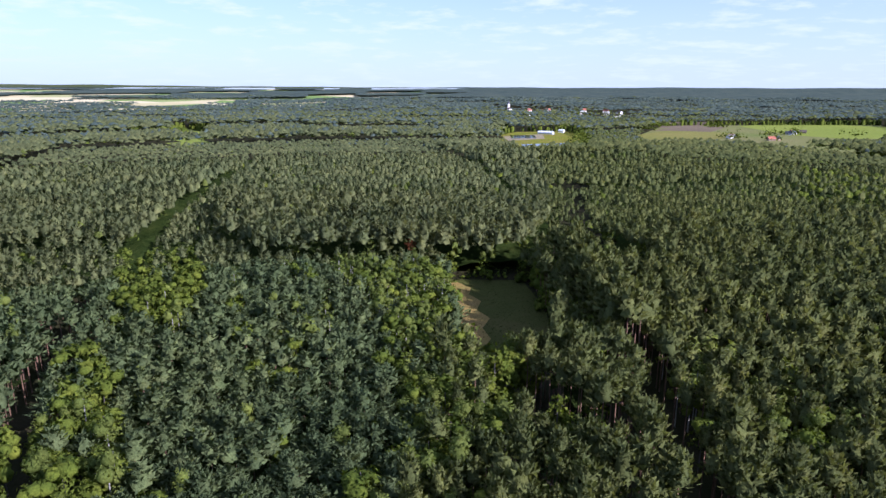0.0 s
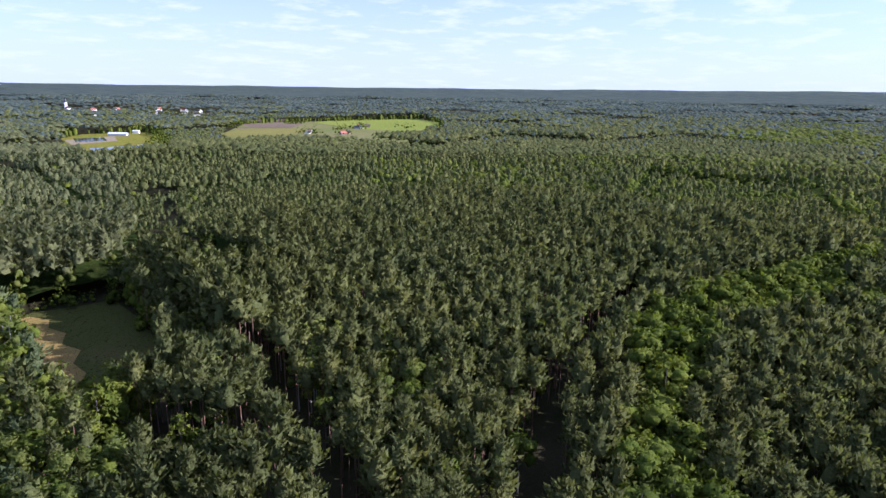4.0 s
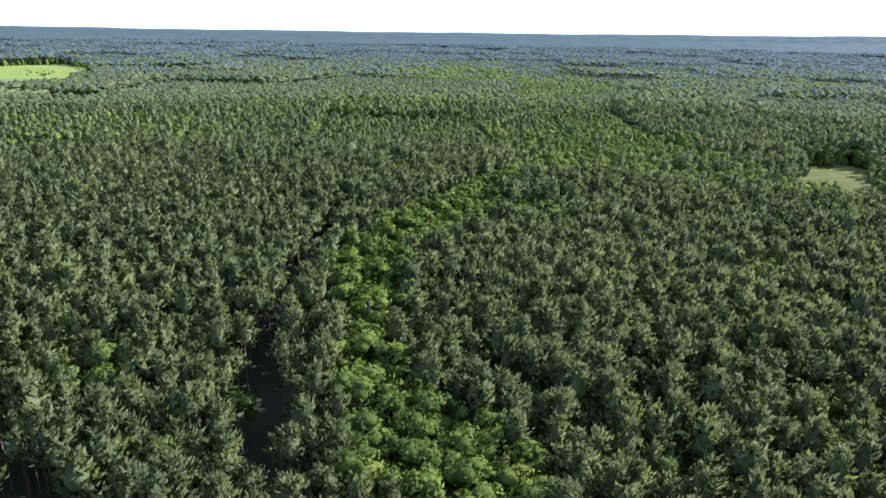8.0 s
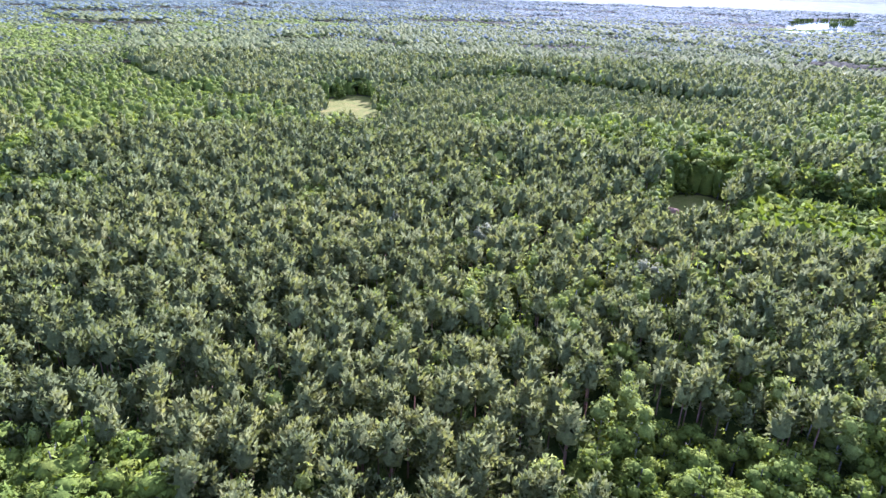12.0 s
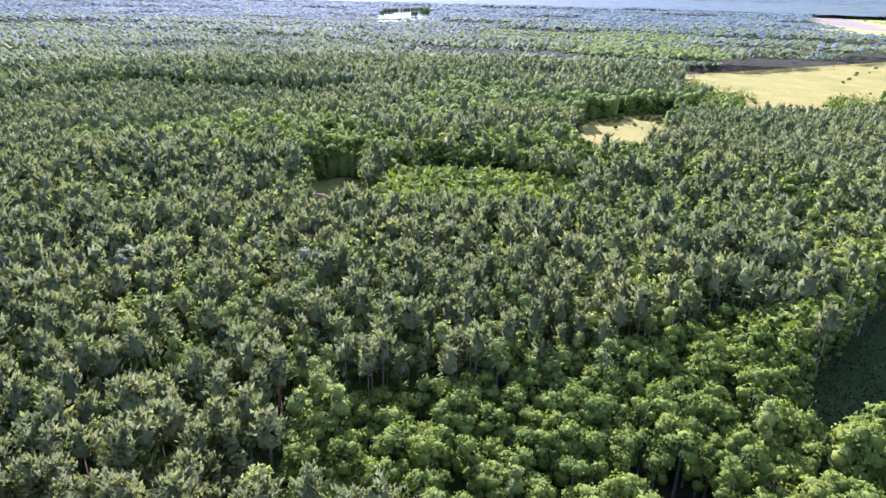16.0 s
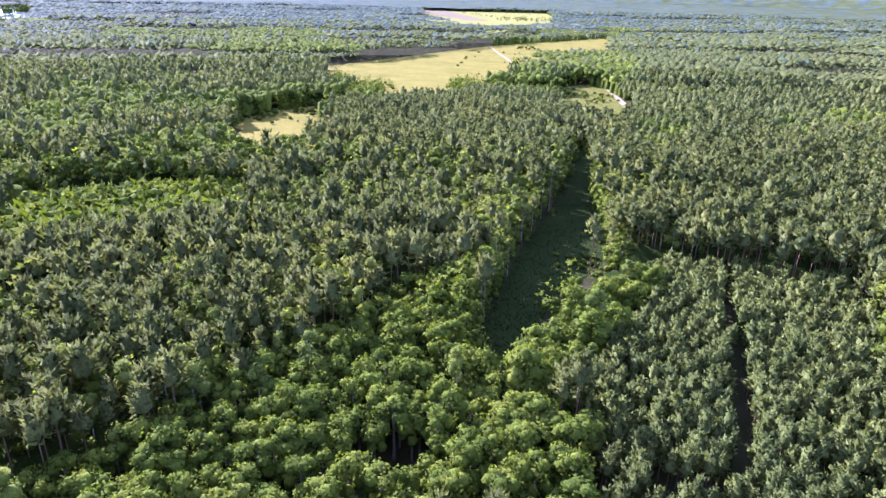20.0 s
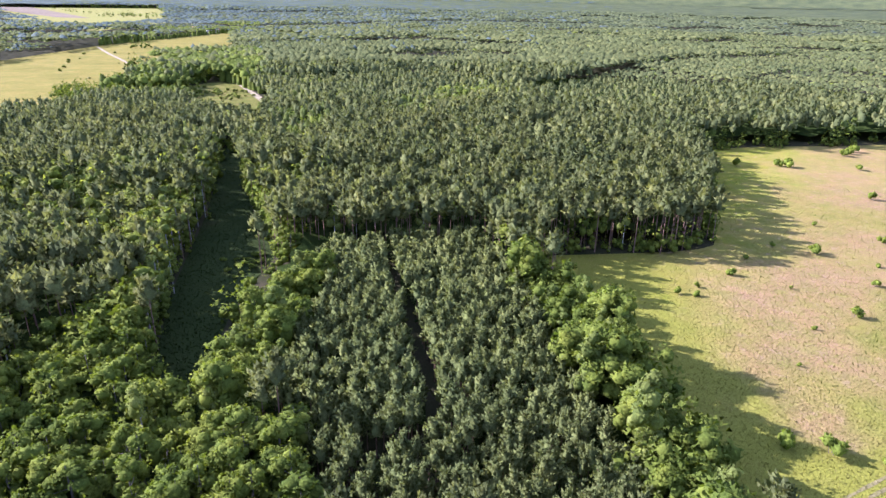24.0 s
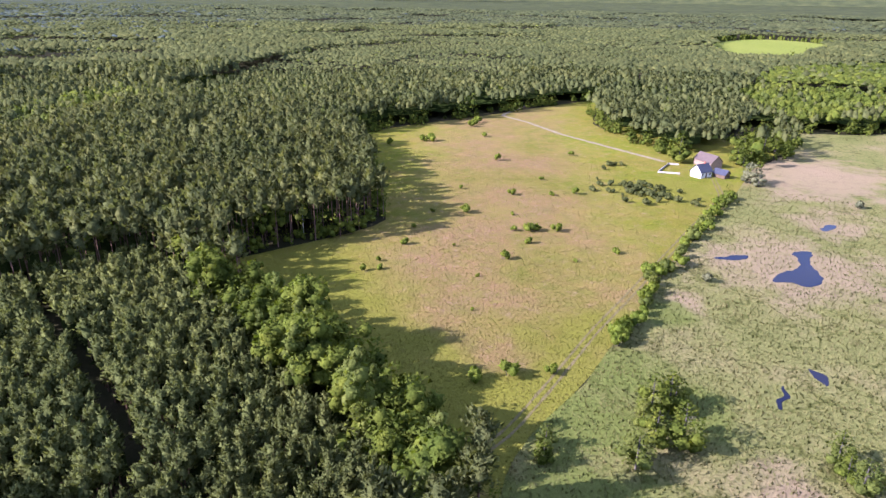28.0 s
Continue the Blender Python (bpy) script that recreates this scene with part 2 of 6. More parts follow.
# yellow-green tongues and tussocks in the dry grass
for size, low, high, share in ((0.045, 0.52, 0.62, 0.38), (0.16, 0.55, 0.64, 0.6), (0.55, 0.57, 0.66, 0.5)):
    lush, _ = noise_of(tn.nodes, tn.links, size, 6, 0.65)
    lush = ramp_of(tn.nodes, tn.links, lush, (low, (0.0, 0.0, 0.0)), (high, (share,) * 3))
    turf = mix_of(tn.nodes, tn.links, turf, (0.185, 0.175, 0.035), lush)
sere, _ = noise_of(tn.nodes, tn.links, 0.3, 6, 0.7)
turf = mix_of(tn.nodes, tn.links, turf, (0.25, 0.185, 0.115), ramp_of(tn.nodes, tn.links, sere, (0.55, (0.0, 0.0, 0.0)), (0.7, (0.6, 0.6, 0.6))))


def green_spots(n, l, geo, old, places, col, wobble):
    """Lusher ground round some places."""
    for sx, sy, sr in places:
        dist = n.new("ShaderNodeVectorMath")
        dist.operation = "DISTANCE"
        dist.inputs[1].default_value = (sx, sy, 0)
        l.new(geo.outputs["Position"], dist.inputs[0])
        f = math_of(n, l, "MULTIPLY", dist.outputs["Value"], 0.5 / sr)
        f = math_of(n, l, "ADD", f, math_of(n, l, "MULTIPLY", math_of(n, l, "SUBTRACT", wobble, 0.5), 1.2))
        old = mix_of(n, l, old, col, ramp_of(n, l, f, (0.3, (0.85, 0.85, 0.85)), (0.6, (0.0, 0.0, 0.0))))
    return old


turf = green_spots(tn.nodes, tn.links, tg, turf, ((-84, -50, 26), (-72, -58, 22), (-88, -80, 17), (-92, -105, 20), (-102, -137, 26), (-108, -52, 16), (-130, -55, 12), (-262, -88, 22)), (0.165, 0.168, 0.026), wob)
tn.links.new(turf, tb.inputs["Base Color"])
mm = M_MARSH.node_tree
vor = mm.nodes.new("ShaderNodeTexVoronoi")
vor.feature = "DISTANCE_TO_EDGE"
vor.inputs["Scale"].default_value = 0.095
wf, wg = noise_of(mm.nodes, mm.links, 0.12, 4, 0.6)
wv = mm.nodes.new("ShaderNodeVectorMath")
wv.operation = "MULTIPLY_ADD"
wv.inputs[1].default_value = (18, 18, 0)
wc = mm.nodes.new("ShaderNodeTexNoise")
wc.inputs["Scale"].default_value, wc.inputs["Detail"].default_value = 0.1, 4
mm.links.new(wg.outputs["Position"], wc.inputs["Vector"])
mm.links.new(wc.outputs["Color"], wv.inputs[0])
mm.links.new(wg.outputs["Position"], wv.inputs[2])
mm.links.new(wv.outputs[0], vor.inputs["Vector"])
chan = ramp_of(mm.nodes, mm.links, vor.outputs["Distance"], (0.0, (0.45, 0.48, 0.4)), (0.014, (0.68, 0.7, 0.62)), (0.04, (1.0, 1.0, 1.0)))
bsdf = [q for q in mm.nodes if q.type == "BSDF_PRINCIPLED"][0]
old = bsdf.inputs["Base Color"].links[0].from_socket
old = mix_of(mm.nodes, mm.links, old, chan, 1.0, "MULTIPLY")
wet, _ = noise_of(mm.nodes, mm.links, 0.07, 5, 0.65)
for sx, sy, sr in ((-207, -29, 24), (-330, -48, 42), (-256, -29, 13), (-98, -6, 8), (-160, -45, 6)):  # trampled dry reeds
    dist = mm.nodes.new("ShaderNodeVectorMath")
    dist.operation = "DISTANCE"
    dist.inputs[1].default_value = (sx, sy, 0)
    mm.links.new(wg.outputs["Position"], dist.inputs[0])
    f = math_of(mm.nodes, mm.links, "MULTIPLY", dist.outputs["Value"], 0.5 / sr)
    f = math_of(mm.nodes, mm.links, "ADD", f, math_of(mm.nodes, mm.links, "MULTIPLY", math_of(mm.nodes, mm.links, "SUBTRACT", wet, 0.5), 1.6))
    f = ramp_of(mm.nodes, mm.links, f, (0.3, (0.65, 0.65, 0.65)), (0.65, (0.0, 0.0, 0.0)))
    old = mix_of(mm.nodes, mm.links, old, (0.29, 0.215, 0.14), f)
old = green_spots(mm.nodes, mm.links, wg, old, ((-72, -32, 16), (-95, -42, 14), (-118, -46, 10), (-150, -48, 8), (-112, -28, 10)), (0.12, 0.15, 0.034), wet)
mm.links.new(old, bsdf.inputs["Base Color"])
M_WATER = plain("pond_water", (0.005, 0.008, 0.026), 0.08, 0.3, 0.2)
[q for q in M_WATER.node_tree.nodes if q.type == "BSDF_PRINCIPLED"][0].inputs["Specular IOR Level"].default_value = 0.16
M_LAKE = plain("lake_water", (0.02, 0.03, 0.04), 0.06, 0.01, 0.2)
M_FARMS = ground_mat("farm_patchwork", [(0.3, (0.21, 0.21, 0.0975)), (0.7, (0.28, 0.252, 0.13))], 0.004, 0.2)
fm = M_FARMS.node_tree
fv = fm.nodes.new("ShaderNodeTexVoronoi")
fv.inputs["Scale"].default_value = 0.0045
fg = fm.nodes.new("ShaderNodeNewGeometry")
fm.links.new(fg.outputs["Position"], fv.inputs["Vector"])
fb = [q for q in fm.nodes if q.type == "BSDF_PRINCIPLED"][0]
fsep = fm.nodes.new("ShaderNodeSeparateColor")
fm.links.new(fv.outputs["Color"], fsep.inputs[0])
fm.links.new(ramp_of(fm.nodes, fm.links, fsep.outputs[0], (0.1, (0.12, 0.2, 0.06)), (0.4, (0.2, 0.28, 0.08)), (0.6, (0.5, 0.43, 0.24)), (0.9, (0.6, 0.52, 0.32))), fb.inputs["Base Color"])
M_SOIL = ground_mat("bare_soil", [(0.3, (0.2, 0.12, 0.08)), (0.7, (0.28, 0.18, 0.13))], 0.4, 2.0)
M_SAND = ground_mat("sandy_track", [(0.3, (0.27, 0.23, 0.15)), (0.7, (0.36, 0.31, 0.21))], 0.2, 2.0)


# ---- plan, in metres from the point under the drone ----
def inside(poly, x, y):
    """Which of the points lie in the outline."""
    r = np.zeros(x.shape, bool)
    n = len(poly)
    for i in range(n):
        (x1, y1), (x2, y2) = poly[i], poly[(i + 1) % n]
        if y1 != y2:
            r ^= ((y1 > y) != (y2 > y)) & (x < (x2 - x1) * (y - y1) / (y2 - y1) + x1)
    return r


def near_line(line, x, y, w):
    """Which of the points lie within w of the line."""
    r = np.zeros(x.shape, bool)
    for (x1, y1), (x2, y2) in zip(line, line[1:]):
        dx, dy = x2 - x1, y2 - y1
        t = np.clip(((x - x1) * dx + (y - y1) * dy) / (dx * dx + dy * dy), 0, 1)
        r |= np.hypot(x - x1 - t * dx, y - y1 - t * dy) < w
    return r


def rise(r):
    """The land rises slowly towards the horizon."""
    return 58.0 * np.clip((np.asarray(r, float) - 1300) / 3550, 0, 1) ** 1.35


def soft(poly, times=2):
    """Round the corners of an outline."""
    for _ in range(times):
        q = []
        for (x1, y1), (x2, y2) in zip(poly, poly[1:] + poly[:1]):
            q += [(0.75 * x1 + 0.25 * x2, 0.75 * y1 + 0.25 * y2), (0.25 * x1 + 0.75 * x2, 0.25 * y1 + 0.75 * y2)]
        poly = q
    return poly


SMALL_FIELD = [(1, 243), (32, 242), (35, 219), (36, 181), (29, 161), (7, 161), (5, 188)]
BIG_MEADOW = [(-62, -48), (-67, -59), (-74, -73), (-79, -92), (-81, -107), (-81, -124), (-89, -148), (-92, -163), (-112, -158), (-143, -151), (-158, -154), (-181, -189), (-232, -248),
              (-239, -273), (-286, -274), (-348, -259), (-378, -256), (-420, -249), (-497, -235), (-390, -195), (-365, -167), (-329, -117), (-309, -79), (-276, -67), (-200, -60),
              (-171, -59), (-152, -53), (-126, -51), (-107, -48), (-87, -48), (-75, -46), (-66, -42)]
MARSH = [(-276, -67), (-328, -74), (-380, -68), (-444, -85), (-462, -54), (-526, 0), (-321, 41), (-110, 70), (-45, 45), (-40, -34), (-62, -40), (-66, -42), (-75, -46), (-87, -48), (-107, -48), (-126, -51),
         (-152, -53), (-171, -59), (-200, -60)]
GLADE = [(7, -117), (18, -123), (16, -153), (14, -177), (4, -239), (-1, -301), (-4, -350), (-13, -356), (-12, -248), (-16, -204), (-15, -187), (-3, -162), (4, -139), (5, -122)]
GLADE_GAP = [(24, -84), (20, -83), (20, -72), (26, -70), (28, -77)]
PLANT_GAP = [(-16, -82), (-22, -79), (-25, -83), (-19, -87)]
MOUND_CLEARING = [(212, -151), (212, -167), (201, -173), (182, -161), (183, -150), (187, -134)]
FAR_CLEARING = [(430, -26), (480, -55), (462, -76), (409, -72), (407, -54)]
FIELD_BIG = [(281, -672), (145, -1126), (-60, -1481), (-53, -1239), (74, -1001), (73, -784), (122, -628), (167, -593)]
FIELD_TWO = [(206, -352), (202, -414), (166, -445), (162, -359), (184, -332)]
FIELD_UP = [(700, -2830), (150, -2930), (98, -2486), (265, -1985)]
FIELD_SMALL = [(404, -592), (388, -644), (369, -600)]
FIELD_SAND = [(21, -594), (-13, -646), (-34, -596), (-42, -468), (-28, -504), (6, -552)]
FIELD_GREEN = [(-1349, -440), (-1620, -411), (-1528, -227), (-1177, -243), (-1192, -335)]
VALLEY_FIELD = [(307, 1015), (439, 1286), (544, 1322), (902, 1320), (815, 1109), (642, 936), (488, 900), (444, 977)]
VALLEY_PLOUGH = [(376, 1150), (506, 1311), (569, 1254), (474, 1058)]
VALLEY_LEFT = [(93, 1049), (131, 1119), (235, 1137), (209, 882), (96, 828)]
FAR_FARMS = [(-2850, 3900), (-1674, 4480), (-800, 4700), (-560, 4000), (-330, 2700), (-420, 2150), (-900, 1800), (-1250, 1500), (-1900, 1700)]
SMALL_GAP = [(-500, 1145), (-472, 1178), (-373, 1038), (-398, 1012)]
FARMS_EAST = [(-330, 2700), (-560, 4000), (-800, 4700), (300, 4800), (330, 4100), (-60, 3300)]
VILLAGE = [(156, 2180), (330, 2164), (552, 1766), (416, 1418), (260, 1544), (142, 1639)]

BROAD_STRIP = [(62, 42), (83, 60), (103, 72), (129, 93), (153, 108), (188, 108), (227, 106), (263, 106), (328, 90), (396, 57), (379, 48), (306, 78), (242, 89), (210, 75), (177, 81), (156, 85),
               (125, 69), (108, 62), (93, 49), (86, 38), (83, 27), (75, 17), (60, 14)]
LAKE = [(1649, -1486), (1788, -1737), (1791, -1908), (1652, -1775), (1587, -1582), (1558, -1428)]
FARM_GROVE = [(-322, -86), (-365, -97), (-440, -106), (-440, -88), (-394, -76), (-340, -74)]
NORTH_GAP = [(9, 137), (19, 135), (27, 121), (36, 112), (34, 102), (24, 104), (17, 116), (10, 124)]
PINE_BLOCK = [(146, -321), (118, -535), (-8, -502), (-12, -380), (33, -312), (83, -294)]
GROVE_A = [(530, -542), (535, -643), (438, -626), (335, -461), (397, -411)]
GROVE_B = [(399, -716), (302, -703), (242, -565), (330, -593)]
GROVE_C = [(327, -418), (334, -553), (270, -630), (150, -532), (154, -401), (216, -404), (202, -304), (232, -295)]
GROVE_D = [(110, -563), (51, -660), (-17, -990), (-34, -864), (-7, -568), (41, -514), (94, -511)]
PATCH_A = [(214, 79), (226, 73), (226, 53), (215, 52), (206, 74)]
PATCH_B = [(413, 68), (470, 57), (481, 25), (431, 23), (390, 61)]
OAK_WOOD = [(66, -30), (72, -55), (73, -64), (63, -72), (60, -80), (52, -96), (46, -112), (44, -125), (37, -142), (20, -147), (15, -131), (14, -110), (7, -104), (4, -99), (0, -100), (-6, -88), (-6, -69), (57, -35)]
OAK_BELT = [(5, -104), (13, -108), (3, -119), (-3, -135), (-24, -163), (-30, -160), (-13, -124), (-4, -102), (3, -99)]
BELT_ROOM = [(3, -100), (20, -112), (10, -126), (6, -141), (-8, -170), (-16, -184), (-34, -184), (-36, -165), (-31, -158), (-10, -118)]  # nothing but the belt's own trees
OAK_NEAR = [(24, -138), (19, -146), (16, -126), (20, -112), (6, -103), (-8, -91), (-9, -61), (32, -60)]
THICKET = [(181, -170), (176, -196), (147, -204), (114, -200), (98, -168), (122, -142), (146, -126), (157, -136)]
BROAD_C = [(188, -235), (180, -266), (154, -266), (87, -272), (78, -245), (150, -189), (158, -179), (178, -176)]
BROAD_D = [(307, -163), (282, -215), (203, -196), (178, -176), (209, -146), (268, -154)]
BROAD_E = [(252, -359), (188, -462), (135, -482), (149, -389), (188, -311), (278, -271), (296, -379)]
BROAD_F = [(196, -235), (190, -286), (118, -280), (89, -246), (118, -209), (164, -195)]
BROAD_G = [(278, -264), (356, -405), (284, -400), (228, -299), (215, -229), (193, -178)]
BROAD_H = [(324, -100), (335, -164), (252, -227), (188, -183), (229, -146), (267, -104)]
BIRCH_SOUTH = [(-32, -392), (-65, -426), (-69, -367), (-30, -290)]
BIRCH_SOUTH_B = [(-93, -384), (-163, -474), (-217, -508), (-220, -417), (-134, -374), (-108, -341)]
BIRCH_BAND = [(103, -177), (82, -249), (39, -265), (-1, -269), (4, -196), (11, -146), (28, -140), (26, -167), (51, -187), (77, -159)]
BIRCH_MIX = [(171, -61), (133, -97), (36, -148), (41, -108), (63, -63), (78, -35), (98, -29)]
PLANTATION = [(-28, -175), (-57, -176), (-76, -172), (-72, -130), (-65, -106), (-61, -87), (-60, -72), (-59, -60), (-53, -43), (-10, -65), (-9, -95), (-1, -108), (-8, -125)]
EDGE_BELT = [(-74, -142), (-83, -142), (-82, -107), (-80, -92), (-75, -73), (-68, -59), (-61, -44), (-48, -42), (-55, -55), (-61, -74), (-61, -89), (-66, -111)]
BIRCH_NORTH = [(-15, 166), (7, 154), (19, 146), (13, 110), (7, 106), (6, 77), (-18, 77), (-8, 102)]
BIRCH_NORTH_B = [(-50, 242), (2, 226), (0, 166), (-12, 154), (-25, 186)]
BROAD_NORTH = [(-94, 149), (-83, 145), (-66, 114), (-56, 98), (-51, 77), (-75, 76), (-93, 105), (-79, 114)]
BROAD_NORTH_B = [(-136, 252), (-107, 268), (-76, 190), (-74, 160), (-99, 179)]
BIRCH_EAST = [(49, 138), (65, 146), (80, 132), (79, 111), (75, 96), (64, 103), (55, 121)]
PALE_STANDS = [(-38, 44), (-1300, 1300), (-900, 1600), (170, 1250), (60, 330), (36, 243), (0, 243), (0, 160)]  # pines given a paler needle colour
NORTH_STAND = [(-38, 44), (-170, 190), (-172, 246), (-97, 268), (-73, 242), (0, 243), (5, 188), (7, 161), (-2, 150), (0, 110), (-10, 70), (0, 45)]  # lower, wide-crowned pines
TALL_NORTH = [(-73, 242), (0, 243), (32, 242), (60, 330), (-130, 360), (-97, 268)]  # old pines behind them
VALLEY_EAST = [(309, 540), (383, 434), (589, 438), (619, 340), (730, 194), (1000, 61), (660, 37), (455, 162), (344, 230), (261, 299), (224, 398)]

BROAD_WEST = [(-440, -90), (-526, 0), (-420, 60), (-700, 80), (-950, -60), (-760, -170), (-520, -140)]
RIDE_NORTH = [(104, 521), (61, 247), (53, 190), (50, 140), (43, 95), (34, 60)]
NORTH_LANE = [(-66, 84), (-84, 112), (-97, 140), (-114, 186), (-122, 205)]
RIDE_EAST = [(185, 130), (168, 123), (127, 105.6), (102, 90.6), (87, 82), (73.5, 71), (60, 57)]
RIDE_YOUNG = [(-46, -178), (-40.6, -132), (-36.6, -111), (-33, -91), (-25, -81), (-16, -79)]
TRACK = [(-74, -52), (-82, -51), (-107, -54), (-128, -57), (-151, -59), (-204, -64), (-269, -70), (-300, -84)]
ROAD = [(-420, -262), (-367, -250), (-359, -224), (-337, -183), (-325, -147), (-313, -112)]
BIG_MEADOW, GLADE, MOUND_CLEARING, FAR_CLEARING = soft(BIG_MEADOW, 1), soft(GLADE), soft(MOUND_CLEARING), soft(FAR_CLEARING)
FIELD_TWO, FIELD_SAND, FIELD_GREEN = soft(FIELD_TWO), soft(FIELD_SAND), soft(FIELD_GREEN)
PONDS = [[(x + 0.9 * noise.noise((x * 0.35, y * 0.35, 1.0)), y + 0.9 * noise.noise((x * 0.35, y * 0.35, 7.0))) for x, y in soft(q, 3)] for q in ([(-189, -32), (-199, -32), (-205, -28), (-214, -29), (-218, -33), (-223, -31), (-225, -27), (-214, -27), (-208, -23), (-200, -20), (-192, -22), (-194, -27)], [(-252, -31), (-260, -29), (-259, -26), (-249, -28)], [(-125, -15.5), (-129, -14.8), (-134, -16), (-133, -15), (-131, -14), (-124, -14)], [(-145, -14), (-144.5, -11.5), (-144, -9), (-139, -8), (-141, -10.5)], [(-196, -52), (-202, -48), (-208, -43), (-204, -42), (-199, -45)])]
CLEAR = [SMALL_FIELD, BIG_MEADOW, MARSH, GLADE, GLADE_GAP, PLANT_GAP, MOUND_CLEARING, FAR_CLEARING, FIELD_BIG, FIELD_TWO, FIELD_UP, FIELD_SMALL, FIELD_SAND, FIELD_GREEN, VALLEY_FIELD,
         VALLEY_PLOUGH, VALLEY_LEFT, SMALL_GAP, NORTH_GAP, LAKE, FARM_GROVE]
LOW_BEFORE = [LAKE, FIELD_BIG, FIELD_TWO, FIELD_UP, FIELD_SMALL, FIELD_SAND, FIELD_GREEN, VALLEY_FIELD, VALLEY_LEFT, SMALL_GAP]
OPEN_FAR = [FIELD_BIG, FIELD_UP, FIELD_GREEN, VALLEY_FIELD, VALLEY_LEFT, FAR_FARMS]
FARMYARD = [(-283, -112), (-330, -122), (-345, -92), (-318, -66), (-285, -62)]

PINE, OAK, BIRCH, YOUNG, LOW, FULL = range(6)


def cleared(x, y):
    r = np.zeros(x.shape, bool)
    amp = np.clip((np.hypot(x, y) - 120) / 60, 0, 5)  # uneven forest edges
    x, y = x + amp * np.sin(y / 5.3 + 2 * np.sin(x / 11)) , y + amp * np.sin(x / 6.1 + 2 * np.sin(y / 13))
    for p in CLEAR:
        r |= inside(p, x, y)
    for p in LOW_BEFORE:  # nothing tall stands before these on the drone's side
        for s in (0.77, 0.82, 0.86, 0.91, 0.95):
            r |= inside(p, x / s, y / s)
    for s in (0.81, 0.86, 0.9, 0.95):
        r |= inside(MOUND_CLEARING, x / s, y / s)
    for s in (0.82, 0.87, 0.91, 0.95):
        r |= inside(FAR_CLEARING, x / s, y / s)
    r |= inside(SMALL_FIELD, x / 0.93, y / 0.93)
    r |= inside(FARMYARD, x, y)
    r |= near_line(NORTH_LANE, x, y, 2.4) | near_line(RIDE_NORTH, x, y, 3.2) | near_line(RIDE_EAST, x, y, 3.1) | near_line(RIDE_YOUNG, x, y, 1.3)
    return r


def stand_of(x, y):
    """Forest compartments: two even random numbers for the stand that each place lies in."""
    a = 0.35
    u = (x * math.cos(a) + y * math.sin(a) + 35 * np.sin(y / 140.0)) / 190.0
    v = (-x * math.sin(a) + y * math.cos(a) + 30 * np.sin(x / 120.0)) / 130.0
    h = np.sin(np.floor(u) * 12.9898 + np.floor(v) * 78.233) * 43758.5453
    g = np.sin(np.floor(u) * 39.3467 + np.floor(v) * 11.135) * 24634.6345
    return h - np.floor(h), g - np.floor(g)


def on_ride(x, y):
    """Narrow rides between the forest compartments."""
    a = 0.35
    u = (x * math.cos(a) + y * math.sin(a) + 35 * np.sin(y / 140.0)) / 190.0
    v = (-x * math.sin(a) + y * math.cos(a) + 30 * np.sin(x / 120.0)) / 130.0
    return (u - np.floor(u) < 0.028) | (v - np.floor(v) < 0.036)


